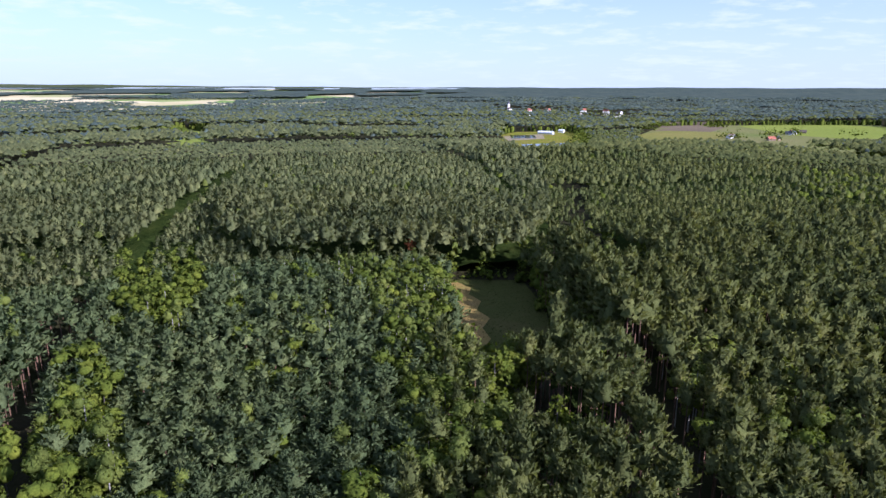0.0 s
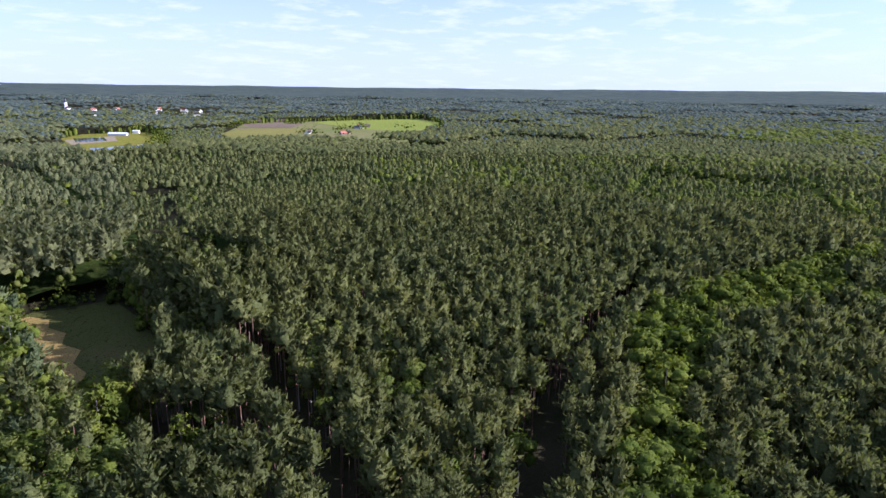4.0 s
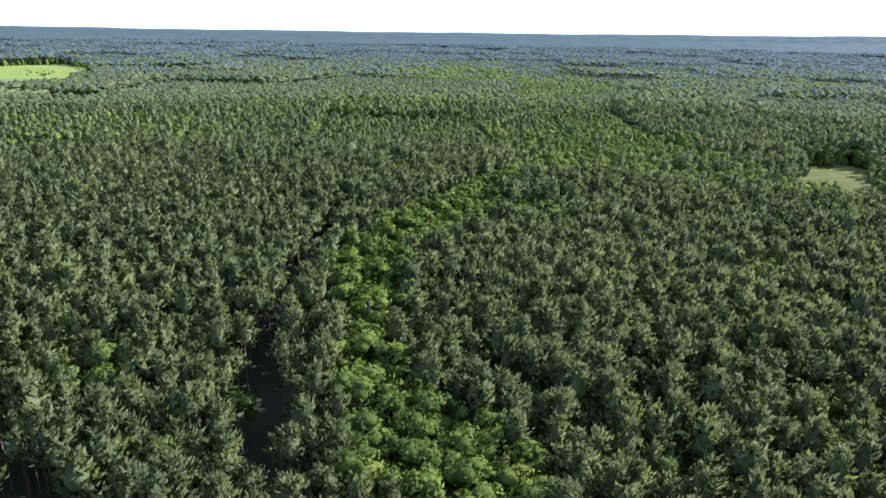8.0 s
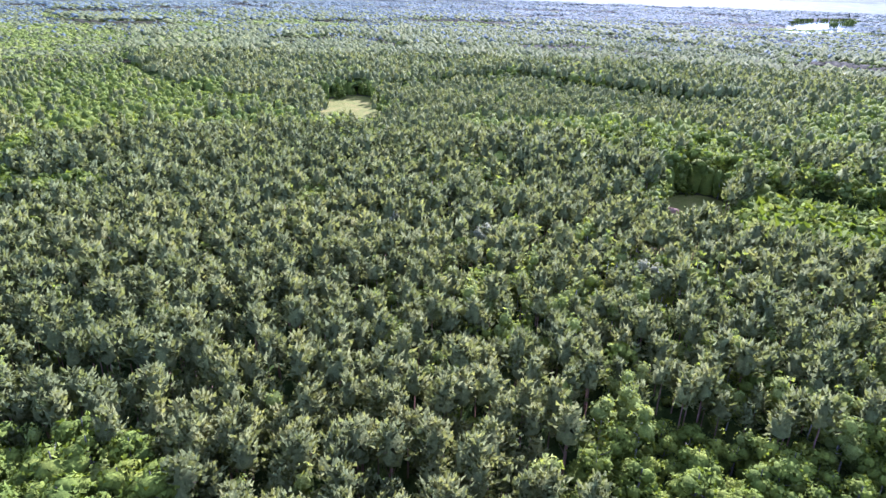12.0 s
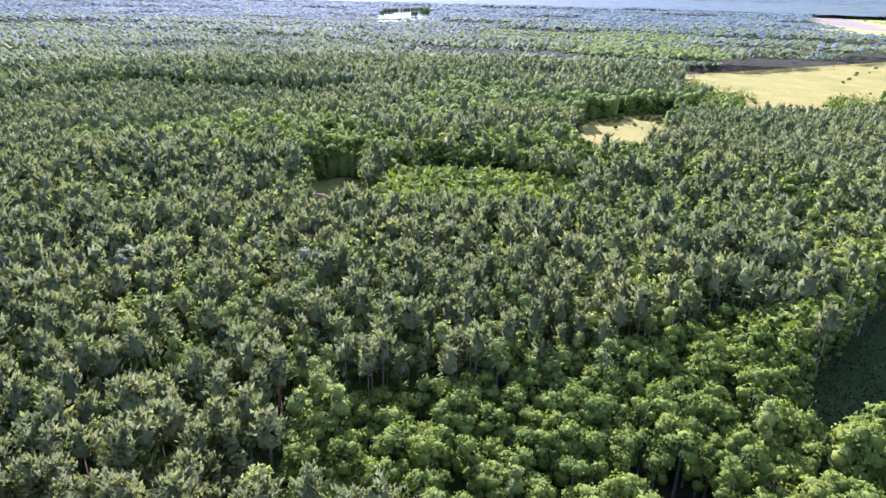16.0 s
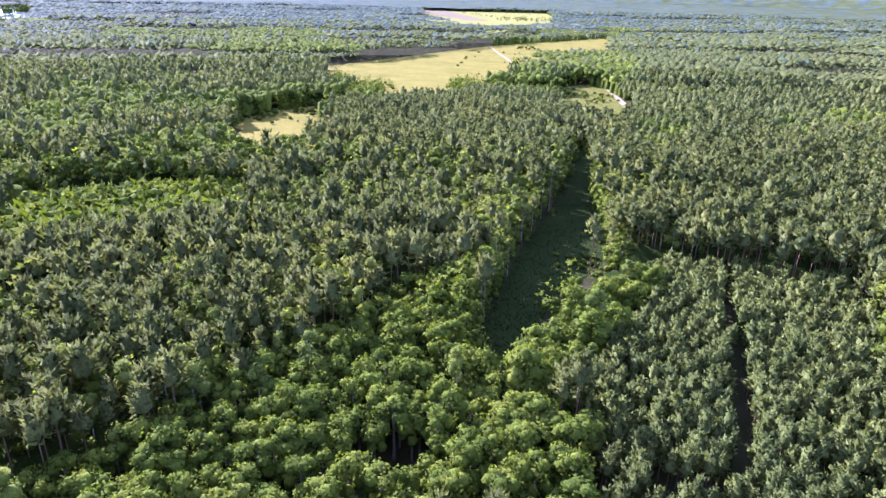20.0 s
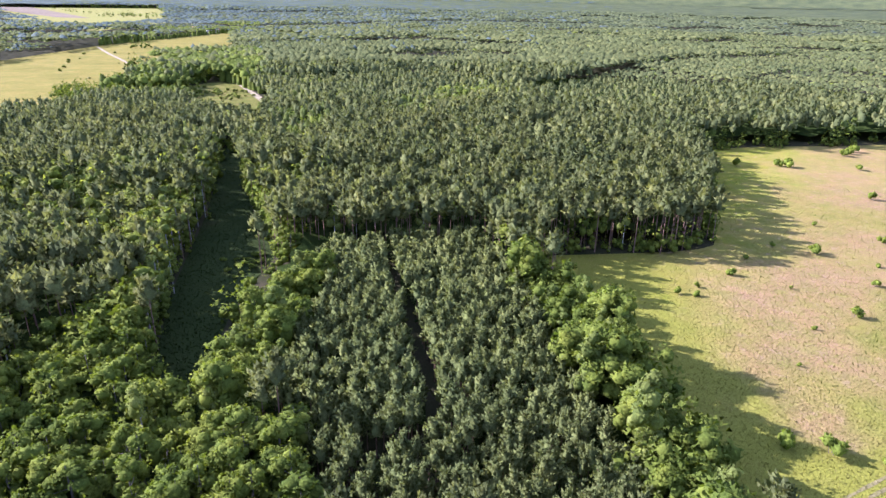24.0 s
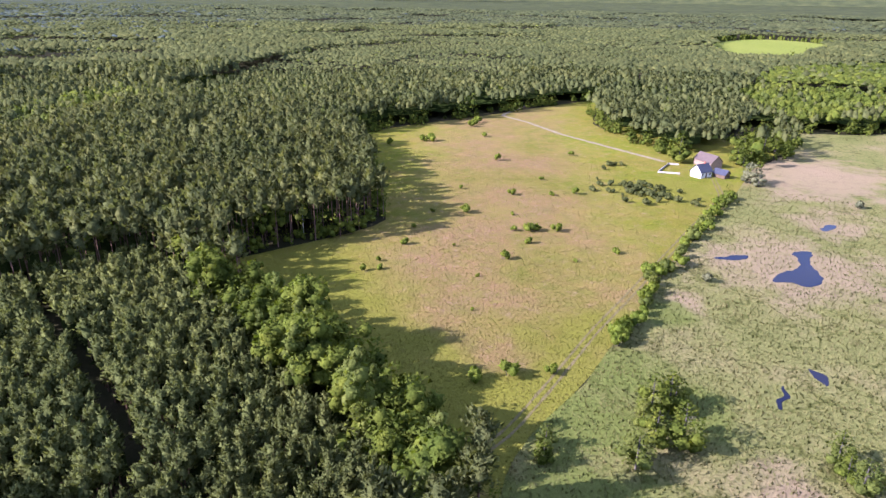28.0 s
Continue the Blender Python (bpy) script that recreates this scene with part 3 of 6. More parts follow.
def kind_of(x, y, rng):
    """Which kind of tree grows at each place."""
    u = rng.random(x.shape)
    k = np.full(x.shape, PINE)
    _, leafy = stand_of(x, y)
    away = np.hypot(x, y) > 300
    az = np.degrees(np.arctan2(x, y))  # clockwise from +y
    leafy = leafy - 0.3 * ((az < 60) & (az > -175))
    k[away & (leafy > 0.74) & (u > 0.2)] = OAK
    k[away & (leafy > 0.9) & (u > 0.75)] = BIRCH
    k[u < 0.06] = BIRCH
    k[u < 0.025] = OAK
    sector = (az > 90) | (az < -170)
    clump = np.sin(x / 13 + 2.1 * np.sin(y / 31)) + np.sin(y / 11 + 1.7 * np.sin(x / 27)) + 0.6 * np.sin((x + y) / 7)
    k[sector & (u < np.where(clump > 0.7, 0.5, 0.07))] = BIRCH
    k[sector & (u < np.where(clump > 1.2, 0.3, 0.02))] = OAK

    def put(polys, parts):
        m = np.zeros(x.shape, bool)
        for p in polys:
            m |= inside(p, x, y)
        lo = 0.0
        for kind, share in parts:
            k[m & (u >= lo) & (u < lo + share)] = kind
            lo += share

    put([BROAD_WEST], [(OAK, 0.75), (BIRCH, 0.2), (PINE, 0.05)])
    put([VALLEY_EAST], [(OAK, 0.5), (BIRCH, 0.1), (PINE, 0.4)])
    put([BROAD_C, BROAD_D, BROAD_E, BROAD_F, BROAD_G, BROAD_H], [(OAK, 0.74), (BIRCH, 0.18), (PINE, 0.08)])
    put([BIRCH_SOUTH, BIRCH_SOUTH_B], [(BIRCH, 0.5), (OAK, 0.2), (PINE, 0.3)])
    put([PINE_BLOCK], [(PINE, 0.98), (BIRCH, 0.02)])
    put([BIRCH_MIX, BIRCH_EAST], [(BIRCH, 0.34), (OAK, 0.08), (PINE, 0.58)])
    put([BIRCH_BAND], [(BIRCH, 0.6), (PINE, 0.3), (OAK, 0.1)])
    put([BIRCH_NORTH, BIRCH_NORTH_B], [(BIRCH, 0.5), (PINE, 0.25), (OAK, 0.25)])
    put([BROAD_NORTH, BROAD_NORTH_B], [(OAK, 0.7), (BIRCH, 0.15), (PINE, 0.15)])
    put([BROAD_STRIP, PATCH_A, PATCH_B], [(OAK, 0.95), (BIRCH, 0.05)])
    put([THICKET], [(LOW, 1.0)])
    put([PLANTATION], [(YOUNG, 1.0)])
    put([OAK_WOOD, OAK_BELT, OAK_NEAR], [(OAK, 0.96), (BIRCH, 0.04)])
    put([EDGE_BELT], [(OAK, 0.65), (BIRCH, 0.35)])
    return k


# ---- mesh tools ----
def fast_mesh(name, verts, tris, mats, mat_ids=None, smooth=False, normals=None):
    """A triangle mesh from arrays."""
    me = bpy.data.meshes.new(name)
    verts, tris = np.asarray(verts, np.float32), np.asarray(tris, np.int32)
    me.vertices.add(len(verts))
    me.vertices.foreach_set("co", verts.ravel())
    me.loops.add(tris.size)
    me.loops.foreach_set("vertex_index", tris.ravel())
    me.polygons.add(len(tris))
    me.polygons.foreach_set("loop_start", np.arange(0, tris.size, 3, dtype=np.int32))
    for m in mats:
        me.materials.append(m)
    if mat_ids is not None:
        me.polygons.foreach_set("material_index", np.asarray(mat_ids, np.int32))
    me.polygons.foreach_set("use_smooth", np.full(len(tris), smooth))
    me.update(calc_edges=True)
    if normals is not None:
        a = me.attributes.new("custom_normal", "FLOAT_VECTOR", "POINT")
        a.data.foreach_set("vector", np.asarray(normals, np.float32).ravel())
    return me


def part(name, me, parent, label=""):
    ob = new(name, me)
    ob.parent = parent
    if label:
        ob["label"] = label
    return ob


def tube(points, radii, sides):
    """A tapered stem along points."""
    v, f = [], []
    for i, (p, r) in enumerate(zip(points, radii)):
        for k in range(sides):
            a = 2 * math.pi * k / sides
            v.append((p[0] + r * math.cos(a), p[1] + r * math.sin(a), p[2]))
    for i in range(len(points) - 1):
        for k in range(sides):
            a, b = i * sides + k, i * sides + (k + 1) % sides
            f += [(a, b, b + sides), (a, b + sides, a + sides)]
    nrm = [(math.cos(2 * math.pi * k / sides), math.sin(2 * math.pi * k / sides), 0.1) for _ in points for k in range(sides)]
    return np.array(v, float), np.array(f), np.array(nrm)


def joined(pieces):
    vs, fs, ns, o = [], [], [], 0
    for v, f, n in pieces:
        vs.append(v)
        fs.append(f + o)
        ns.append(n)
        o += len(v)
    return np.concatenate(vs), np.concatenate(fs), np.concatenate(ns)


def crown_points(rng, n, lumps):
    """Points on the upper and outer sides of a heap of lumps (x, y, z, radius, flatness), with the way out of each."""
    w = np.array([q[3] ** 2 for q in lumps])
    pick = rng.choice(len(lumps), n, p=w / w.sum())
    L = np.array(lumps)[pick]
    d = rng.normal(size=(n, 3))
    d /= np.linalg.norm(d, axis=1, keepdims=True)
    d[:, 2] = np.where(d[:, 2] < -0.25, -d[:, 2], d[:, 2])
    c = L[:, :3] + d * L[:, 3:4] * np.stack([np.ones(n), np.ones(n), L[:, 4]], 1) * rng.uniform(0.8, 1.02, (n, 1))
    return c, d


def blob(lumps, shrink=0.75):
    """Plain inner bodies that keep the crown from being seen through."""
    t = (1 + 5 ** 0.5) / 2
    v = np.array([(-1, t, 0), (1, t, 0), (-1, -t, 0), (1, -t, 0), (0, -1, t), (0, 1, t), (0, -1, -t), (0, 1, -t), (t, 0, -1), (t, 0, 1), (-t, 0, -1), (-t, 0, 1)], float) / math.sqrt(1 + t * t)
    f = np.array([(0, 11, 5), (0, 5, 1), (0, 1, 7), (0, 7, 10), (0, 10, 11), (1, 5, 9), (5, 11, 4), (11, 10, 2), (10, 7, 6), (7, 1, 8), (3, 9, 4), (3, 4, 2), (3, 2, 6), (3, 6, 8), (3, 8, 9),
                  (4, 9, 5), (2, 4, 11), (6, 2, 10), (8, 6, 7), (9, 8, 1)])
    return [(np.array(q[:3]) + v * q[3] * shrink * np.array((1, 1, q[4])), f, v) for q in lumps]


def dome(rng, top, r, sides, rings, low=0.42):
    """A rounded crown for trees far off: an open body, a wide belt and a domed top."""
    belts = [(low, 0.9, 0.35), (0.5 * low + 0.5 * 0.9, 1.0, 0.6), (0.94, 0.62, 1.4)] if rings == 3 else [(low, 0.9, 0.35), (0.88, 0.82, 0.9)] if rings == 2 else [(0.82, 1.0, 1.2)]
    v, nrm, f = [], [], []
    for i, (z, w, lean) in enumerate(belts):
        for k in range(sides):
            a = 2 * math.pi * (k + 0.5 * (i % 2)) / sides
            q = rng.uniform(0.62, 1.3) * w * r
            v.append((q * math.cos(a), q * math.sin(a), top * z * rng.uniform(0.93, 1.07)))
            nrm.append((math.cos(a) + rng.uniform(-0.55, 0.55), math.sin(a) + rng.uniform(-0.55, 0.55), lean + rng.uniform(-0.35, 0.35)))
    v.append((rng.uniform(-0.35, 0.35) * r, rng.uniform(-0.35, 0.35) * r, top))
    nrm.append((0, 0, 1))
    for i in range(rings):
        for k in range(sides):
            a, b = i * sides + k, i * sides + (k + 1) % sides
            if i == rings - 1:
                f.append((a, b, len(v) - 1))
            else:
                f += [(a, b, a + sides), (b, b + sides, a + sides)]
    return np.array(v), np.array(f), np.array(nrm)


def lumps_for(kind, rng):
    """The build of a crown for a tree of unit kind, in metres."""
    out = []
    if kind == PINE:  # tall stem, crown in the upper part, in tiers
        top = 17.5
        for i in range(10):
            z = top - 1.0 - i * 0.9
            a, r = i * 2.4 + rng.uniform(0, 1.2), (0.3 + 0.18 * i) * rng.uniform(0.7, 1.25)
            out.append((r * math.cos(a), r * math.sin(a), z, rng.uniform(1.1, 1.6) * (0.65 if i == 0 else 1), 0.75))
    elif kind == OAK:  # broad dome
        top = 14.5
        for i in range(11):
            a, e = i * 2.4 + rng.uniform(0, 0.6), rng.uniform(0, 1)
            r = 2.3 * math.sqrt(e)
            out.append((r * math.cos(a), r * math.sin(a), top - 1.6 - 2.6 * e ** 1.5 - rng.uniform(0, 0.8), rng.uniform(1.25, 1.75), 0.85))
        for i in range(4):
            a = i * 1.6 + rng.uniform(0, 0.6)
            out.append((2.0 * math.cos(a), 2.0 * math.sin(a), top - 6.5, 1.6, 1.2))
    elif kind == BIRCH:  # slender, drooping
        top = 15.5
        for i in range(9):
            z = top - 1.0 - i * 1.05
            a, r = i * 2.4 + rng.uniform(0, 1.2), (0.35 + 0.24 * min(i, 6)) * rng.uniform(0.6, 1.2)
            out.append((r * math.cos(a), r * math.sin(a), z, rng.uniform(1.1, 1.6) * (0.75 if i == 0 else 1), 1.1))
    elif kind == YOUNG:  # pointed, leafy nearly to the ground
        top = 10.0
        for i in range(7):
            z = top - 0.7 - i * 0.95
            a, r = rng.uniform(0, 6.28), 0.14 * i * rng.uniform(0.6, 1.2)
            out.append((r * math.cos(a), r * math.sin(a), z, 0.8 + 0.2 * i, 0.95))
    elif kind == FULL:  # leafy down to the ground
        for i in range(15):
            t = (i + 0.5) / 15
            a, r = i * 2.4 + rng.uniform(0, 0.7), 2.5 * math.sqrt(max(0.05, 1 - (2 * t - 0.85) ** 2)) * rng.uniform(0.5, 1.0)
            out.append((r * math.cos(a), r * math.sin(a), 0.9 + 8.2 * t, rng.uniform(1.1, 1.6) * (1.1 - 0.35 * t), 1.0))
    else:  # low broad-leaved thicket
        for i in range(6):
            a, r = i * 1.05, rng.uniform(0.3, 1.0)
            out.append((r * math.cos(a), r * math.sin(a), rng.uniform(3.4, 5.2), rng.uniform(0.9, 1.3), 0.95))
    return out


TOP = {PINE: 17.5, OAK: 14.5, BIRCH: 15.5, YOUNG: 10.0, LOW: 6.0, FULL: 10.0}
STYLE = {  # spray length, half width, upward pull
    PINE: (0.7, 0.24, 0.65), OAK: (0.55, 0.24, 0.1), BIRCH: (0.55, 0.2, -0.1), YOUNG: (0.55, 0.19, 0.9), LOW: (0.55, 0.24, 0.1), FULL: (0.5, 0.22, 0.15)}
LEAF = {PINE: M_PINE, OAK: M_OAK, BIRCH: M_BIRCH, YOUNG: M_YOUNG, LOW: M_OAK, FULL: M_OAK}
BARK = {PINE: M_BARK, OAK: M_GREYBARK, BIRCH: M_BIRCHBARK, YOUNG: M_BARK, LOW: M_GREYBARK, FULL: M_GREYBARK}


def flakes(c, way, length, width, rng, out):
    """Small leafy sprays, one pointed blade each."""
    n = len(c)
    way = way / np.linalg.norm(way, axis=1, keepdims=True)
    out = out / np.linalg.norm(out, axis=1, keepdims=True)
    side = np.cross(way, out + rng.normal(size=(n, 3)) * 0.6)
    side /= np.linalg.norm(side, axis=1, keepdims=True) + 1e-6
    ln, wd = length * rng.uniform(0.65, 1.35, (n, 1)), width * rng.uniform(0.7, 1.3, (n, 1))
    v = np.stack([c - side * wd - way * ln * 0.3, c + side * wd - way * ln * 0.3, c + way * ln * 0.7], 1)
    face = np.cross(side, way)
    face *= np.sign((face * out).sum(1, keepdims=True)) + 1e-6
    nrm = np.repeat((out * 0.85 + face * 0.25 + rng.normal(size=(n, 3)) * 0.15)[:, None, :], 3, 1)
    return v.reshape(-1, 3), np.arange(3 * n).reshape(-1, 3), nrm.reshape(-1, 3)


def whorls(rng, n, top, low, reach, tiers):
    """Points along the branches of a conifer, which stand in tiers and turn up at their ends: place, way of growth, way out."""
    nb = tiers * 5
    k = np.arange(nb)
    t = (k // 5 + 0.5) / tiers
    az = k * 2.4 + rng.uniform(-0.4, 0.4, nb)
    L = reach * t ** 0.42 * np.where(t > 0.8, 0.85, 1.0) * rng.uniform(0.7, 1.2, nb)
    z0 = top - 0.7 - (top - low) * t + rng.uniform(-0.3, 0.3, nb)
    e = 0.95 - 0.8 * t
    p = rng.choice(nb, n, p=(L + 0.4) / (L + 0.4).sum())
    q = np.sqrt(rng.uniform(0.1, 1.0, n))
    b = np.stack([np.cos(az[p]) * np.cos(e[p]), np.sin(az[p]) * np.cos(e[p]), np.sin(e[p])], 1)
    c = b * (L[p] * q)[:, None]
    c[:, 2] += z0[p] + 0.22 * L[p] * q * q
    off = rng.normal(size=(n, 3)) * (0.12 + 0.1 * L[p])[:, None] * (1, 1, 0.7)
    way = b * 0.9 + (0, 0, 0.5) + rng.normal(size=(n, 3)) * 0.28
    heart = c - np.array((0, 0, low + 0.25 * (top - low)))
    out = heart / np.linalg.norm(heart, axis=1, keepdims=True) * 0.8 + (0, 0, 0.25) + off * 0.5
    return c + off, way, out


def crown(kind, seed, count, grow, sides=3, core=True):
    """Crown of many small sprays round an inner body. grow: the size of a spray."""
    rng = np.random.default_rng(seed)
    ln, wd, pull = STYLE[kind]
    if kind in (PINE, YOUNG):
        top, low, reach, tiers = (17.5, 12.2, 3.0, 6) if kind == PINE else (10.0, 5.8, 1.85, 6)
        c, way, out = whorls(rng, count, top, low, reach, tiers)
        pieces = [flakes(c, way, ln * grow, wd * grow, rng, out)]
        if core:
            pieces.append(dome(rng, top - 0.9, reach * 0.48, 5, 3, (low + 0.3) / (top - 0.9)))
        return joined(pieces)
    lumps = lumps_for(kind, rng)
    c, d = crown_points(rng, count, lumps)
    mid = np.mean([q[:3] for q in lumps], 0) - (0, 0, 1.0)
    out = (c - mid) / np.linalg.norm(c - mid, axis=1, keepdims=True) * 0.85 + d * 0.5 + (0, 0, 0.15)
    way = np.cross(d, rng.normal(size=d.shape)) * 0.7 + d * 0.4 + (0, 0, pull)
    pieces = [flakes(c, way, ln * grow, wd * grow, rng, out)]
    if core:
        pieces += blob(sorted(lumps, key=lambda q: -q[3])[:7 if core is True else core], 0.8)
    return joined(pieces)


def trunk(kind, sides=5, limbs=4, seed=0):
    rng = np.random.default_rng(seed + 50)
    h = TOP[kind]
    base = {PINE: 0.2, OAK: 0.24, BIRCH: 0.14, YOUNG: 0.1, LOW: 0.08, FULL: 0.16}[kind]
    bend = rng.normal(size=2) * 0.25
    pts = [(bend[0] * t * t, bend[1] * t * t, h * 0.93 * t) for t in (0, 0.3, 0.65, 1)]
    pieces = [tube(pts, [base * 1.25, base, base * 0.7, base * 0.2], sides)]
    for i in range(limbs):
        z, a = h * rng.uniform(0.5, 0.8), rng.uniform(0, 6.28)
        r = {PINE: 1.5, OAK: 2.2, BIRCH: 1.2, YOUNG: 0.7, LOW: 0.8, FULL: 1.2}[kind]
        pieces.append(tube([(0, 0, z), (r * math.cos(a), r * math.sin(a), z + 0.8)], [base * 0.35, 0.03], 3))
    return joined(pieces)


# ---- where the trees stand ----
def scatter(r0, r1, step, rng, half_open=True):
    n = int(2 * r1 / step) + 2
    i, j = np.meshgrid(np.arange(n), np.arange(int(n / 0.866) + 2), indexing="ij")
    x = (i + 0.5 * (j % 2)) * step - r1 + rng.uniform(-0.34, 0.34, i.shape) * step
    y = j * step * 0.866 - r1 + rng.uniform(-0.34, 0.34, i.shape) * step
    x, y = x.ravel(), y.ravel()
    r = np.hypot(x, y)
    az = np.degrees(np.arctan2(x, y))
    keep = (r >= r0) & (r < r1)
    if half_open:  # no view is ever cast between these bearings
        keep &= ~((az > -86) & (az < -43))
    keep[keep] &= ~cleared(x[keep], y[keep])
    return x[keep], y[keep]


def young_ground(x, y):
    k = inside(PLANTATION, x, y)
    for p in (OAK_BELT, OAK_WOOD, OAK_NEAR, EDGE_BELT):
        k &= ~inside(p, x, y)
    return k


def plant_rows(step, rng):
    """The plantation's narrow rows."""
    a = radians(8)
    i, j = np.meshgrid(np.arange(-60, 60), np.arange(-60, 60), indexing="ij")
    u = i * step + rng.uniform(-0.9, 0.9, i.shape)
    v = j * step + rng.uniform(-1.1, 1.1, i.shape)
    x, y = (u * math.cos(a) - v * math.sin(a) - 40).ravel(), (u * math.sin(a) + v * math.cos(a) - 110).ravel()
    k = young_ground(x, y) & ~cleared(x, y)
    return x[k], y[k]


rng = np.random.default_rng(7)
px_, py_ = scatter(7, 235, 4.35, rng)
pk = kind_of(px_, py_, rng)
keep = (pk != YOUNG) & (pk != LOW) & ~young_ground(px_, py_)
keep &= ~inside(OAK_BELT, px_, py_) & ~inside(EDGE_BELT, px_, py_) & ~inside(BELT_ROOM, px_, py_)
px_, py_, pk = px_[keep], py_[keep], pk[keep]
yx, yy = plant_rows(2.5, rng)
lx, ly = scatter(100, 240, 2.4, rng)
lm = inside(THICKET, lx, ly)
lx, ly = lx[lm], ly[lm]
near_x = np.concatenate([px_, yx, lx])
near_y = np.concatenate([py_, yy, ly])
near_k = np.concatenate([pk, np.full(len(yx), YOUNG), np.full(len(lx), LOW)])
near_r = np.hypot(near_x, near_y)
near_s = np.ones(len(near_x))
near_s[inside(EDGE_BELT, near_x, near_y)] = 0.6
near_s[inside(OAK_BELT, near_x, near_y)] = 0.85
near_w = np.ones(len(near_x))
low_stand = inside(NORTH_STAND, near_x, near_y) & (near_k == PINE)
near_s[low_stand], near_w[low_stand] = 0.74, 1.42
near_s[near_k == LOW] = 2.0
near_s[(near_k == OAK) & (inside(OAK_WOOD, near_x, near_y) | inside(OAK_NEAR, near_x, near_y))] = 0.84
near_s[(near_k == OAK) & (inside(BROAD_STRIP, near_x, near_y) | inside(PATCH_A, near_x, near_y))] = 1.15

NAMES = {PINE: ("pine_tree", "tall Scots pine with reddish bare trunk and dark green crown", "pines of the forest"),
         OAK: ("oak_tree", "broad round-crowned leafy tree of fresh bright green in dense wood", "broad-leaved trees"),
         BIRCH: ("birch_tree", "slender pale-trunked birch with light yellow-green foliage in the forest", "birches of the forest"),
         YOUNG: ("young_pine_tree", "young blue-green pine growing in a dense plantation row", "young pines of the plantation")}
LOW_PINE = ("pine_tree", "wide-crowned middle-aged pine with grey-green needles", "pines of the lower stand")
single_mask = np.zeros(len(near_x), bool)
seen = near_r > 58
for kind, count, which, words, leaf in ((PINE, 220, ~low_stand, NAMES[PINE], M_PINE), (PINE, 110, low_stand, LOW_PINE, M_BLUEPINE), (OAK, 240, near_k == OAK, NAMES[OAK], M_OAK),
                                        (BIRCH, 150, near_k == BIRCH, NAMES[BIRCH], M_BIRCH), (YOUNG, 250, near_k == YOUNG, NAMES[YOUNG], M_YOUNG)):
    idx = np.where((near_k == kind) & seen & which)[0]
    idx = idx[np.argsort(near_r[idx])][:count]
    single_mask[idx] = True
    name, label, group = words
    firsts = []
    for v in range(5):
        root = new(name)
        tagged(root, label, "tree", group)
        tv, tf, tn = trunk(kind, 6, 5, v)
        part("trunk", fast_mesh("trunk", tv, tf, [BARK[kind]], smooth=True), root)
        cv, cf, cn = crown(kind, 100 * kind + v, {PINE: 420, OAK: 320, BIRCH: 300, YOUNG: 230}[kind], 1.0, 3, (True, 9, 6, True)[kind])
        part("crown", fast_mesh("crown", cv, cf, [leaf], smooth=True, normals=cn), root)
        firsts.append(root)
    for n_, i in enumerate(idx):
        s = rng.uniform(0.8, 1.18) * near_s[i]
        m = pose(near_x[i], near_y[i], 0, 0, 0, rng.uniform(0, 360))
        if n_ < len(firsts):
            tree = firsts[n_]
            tree.matrix_basis = m
        else:
            tree = copy_thing(firsts[n_ % len(firsts)], m)
        w = s * near_w[i] * rng.uniform(0.85, 1.2)
        tree.scale = (w * rng.uniform(0.93, 1.08), w, s)


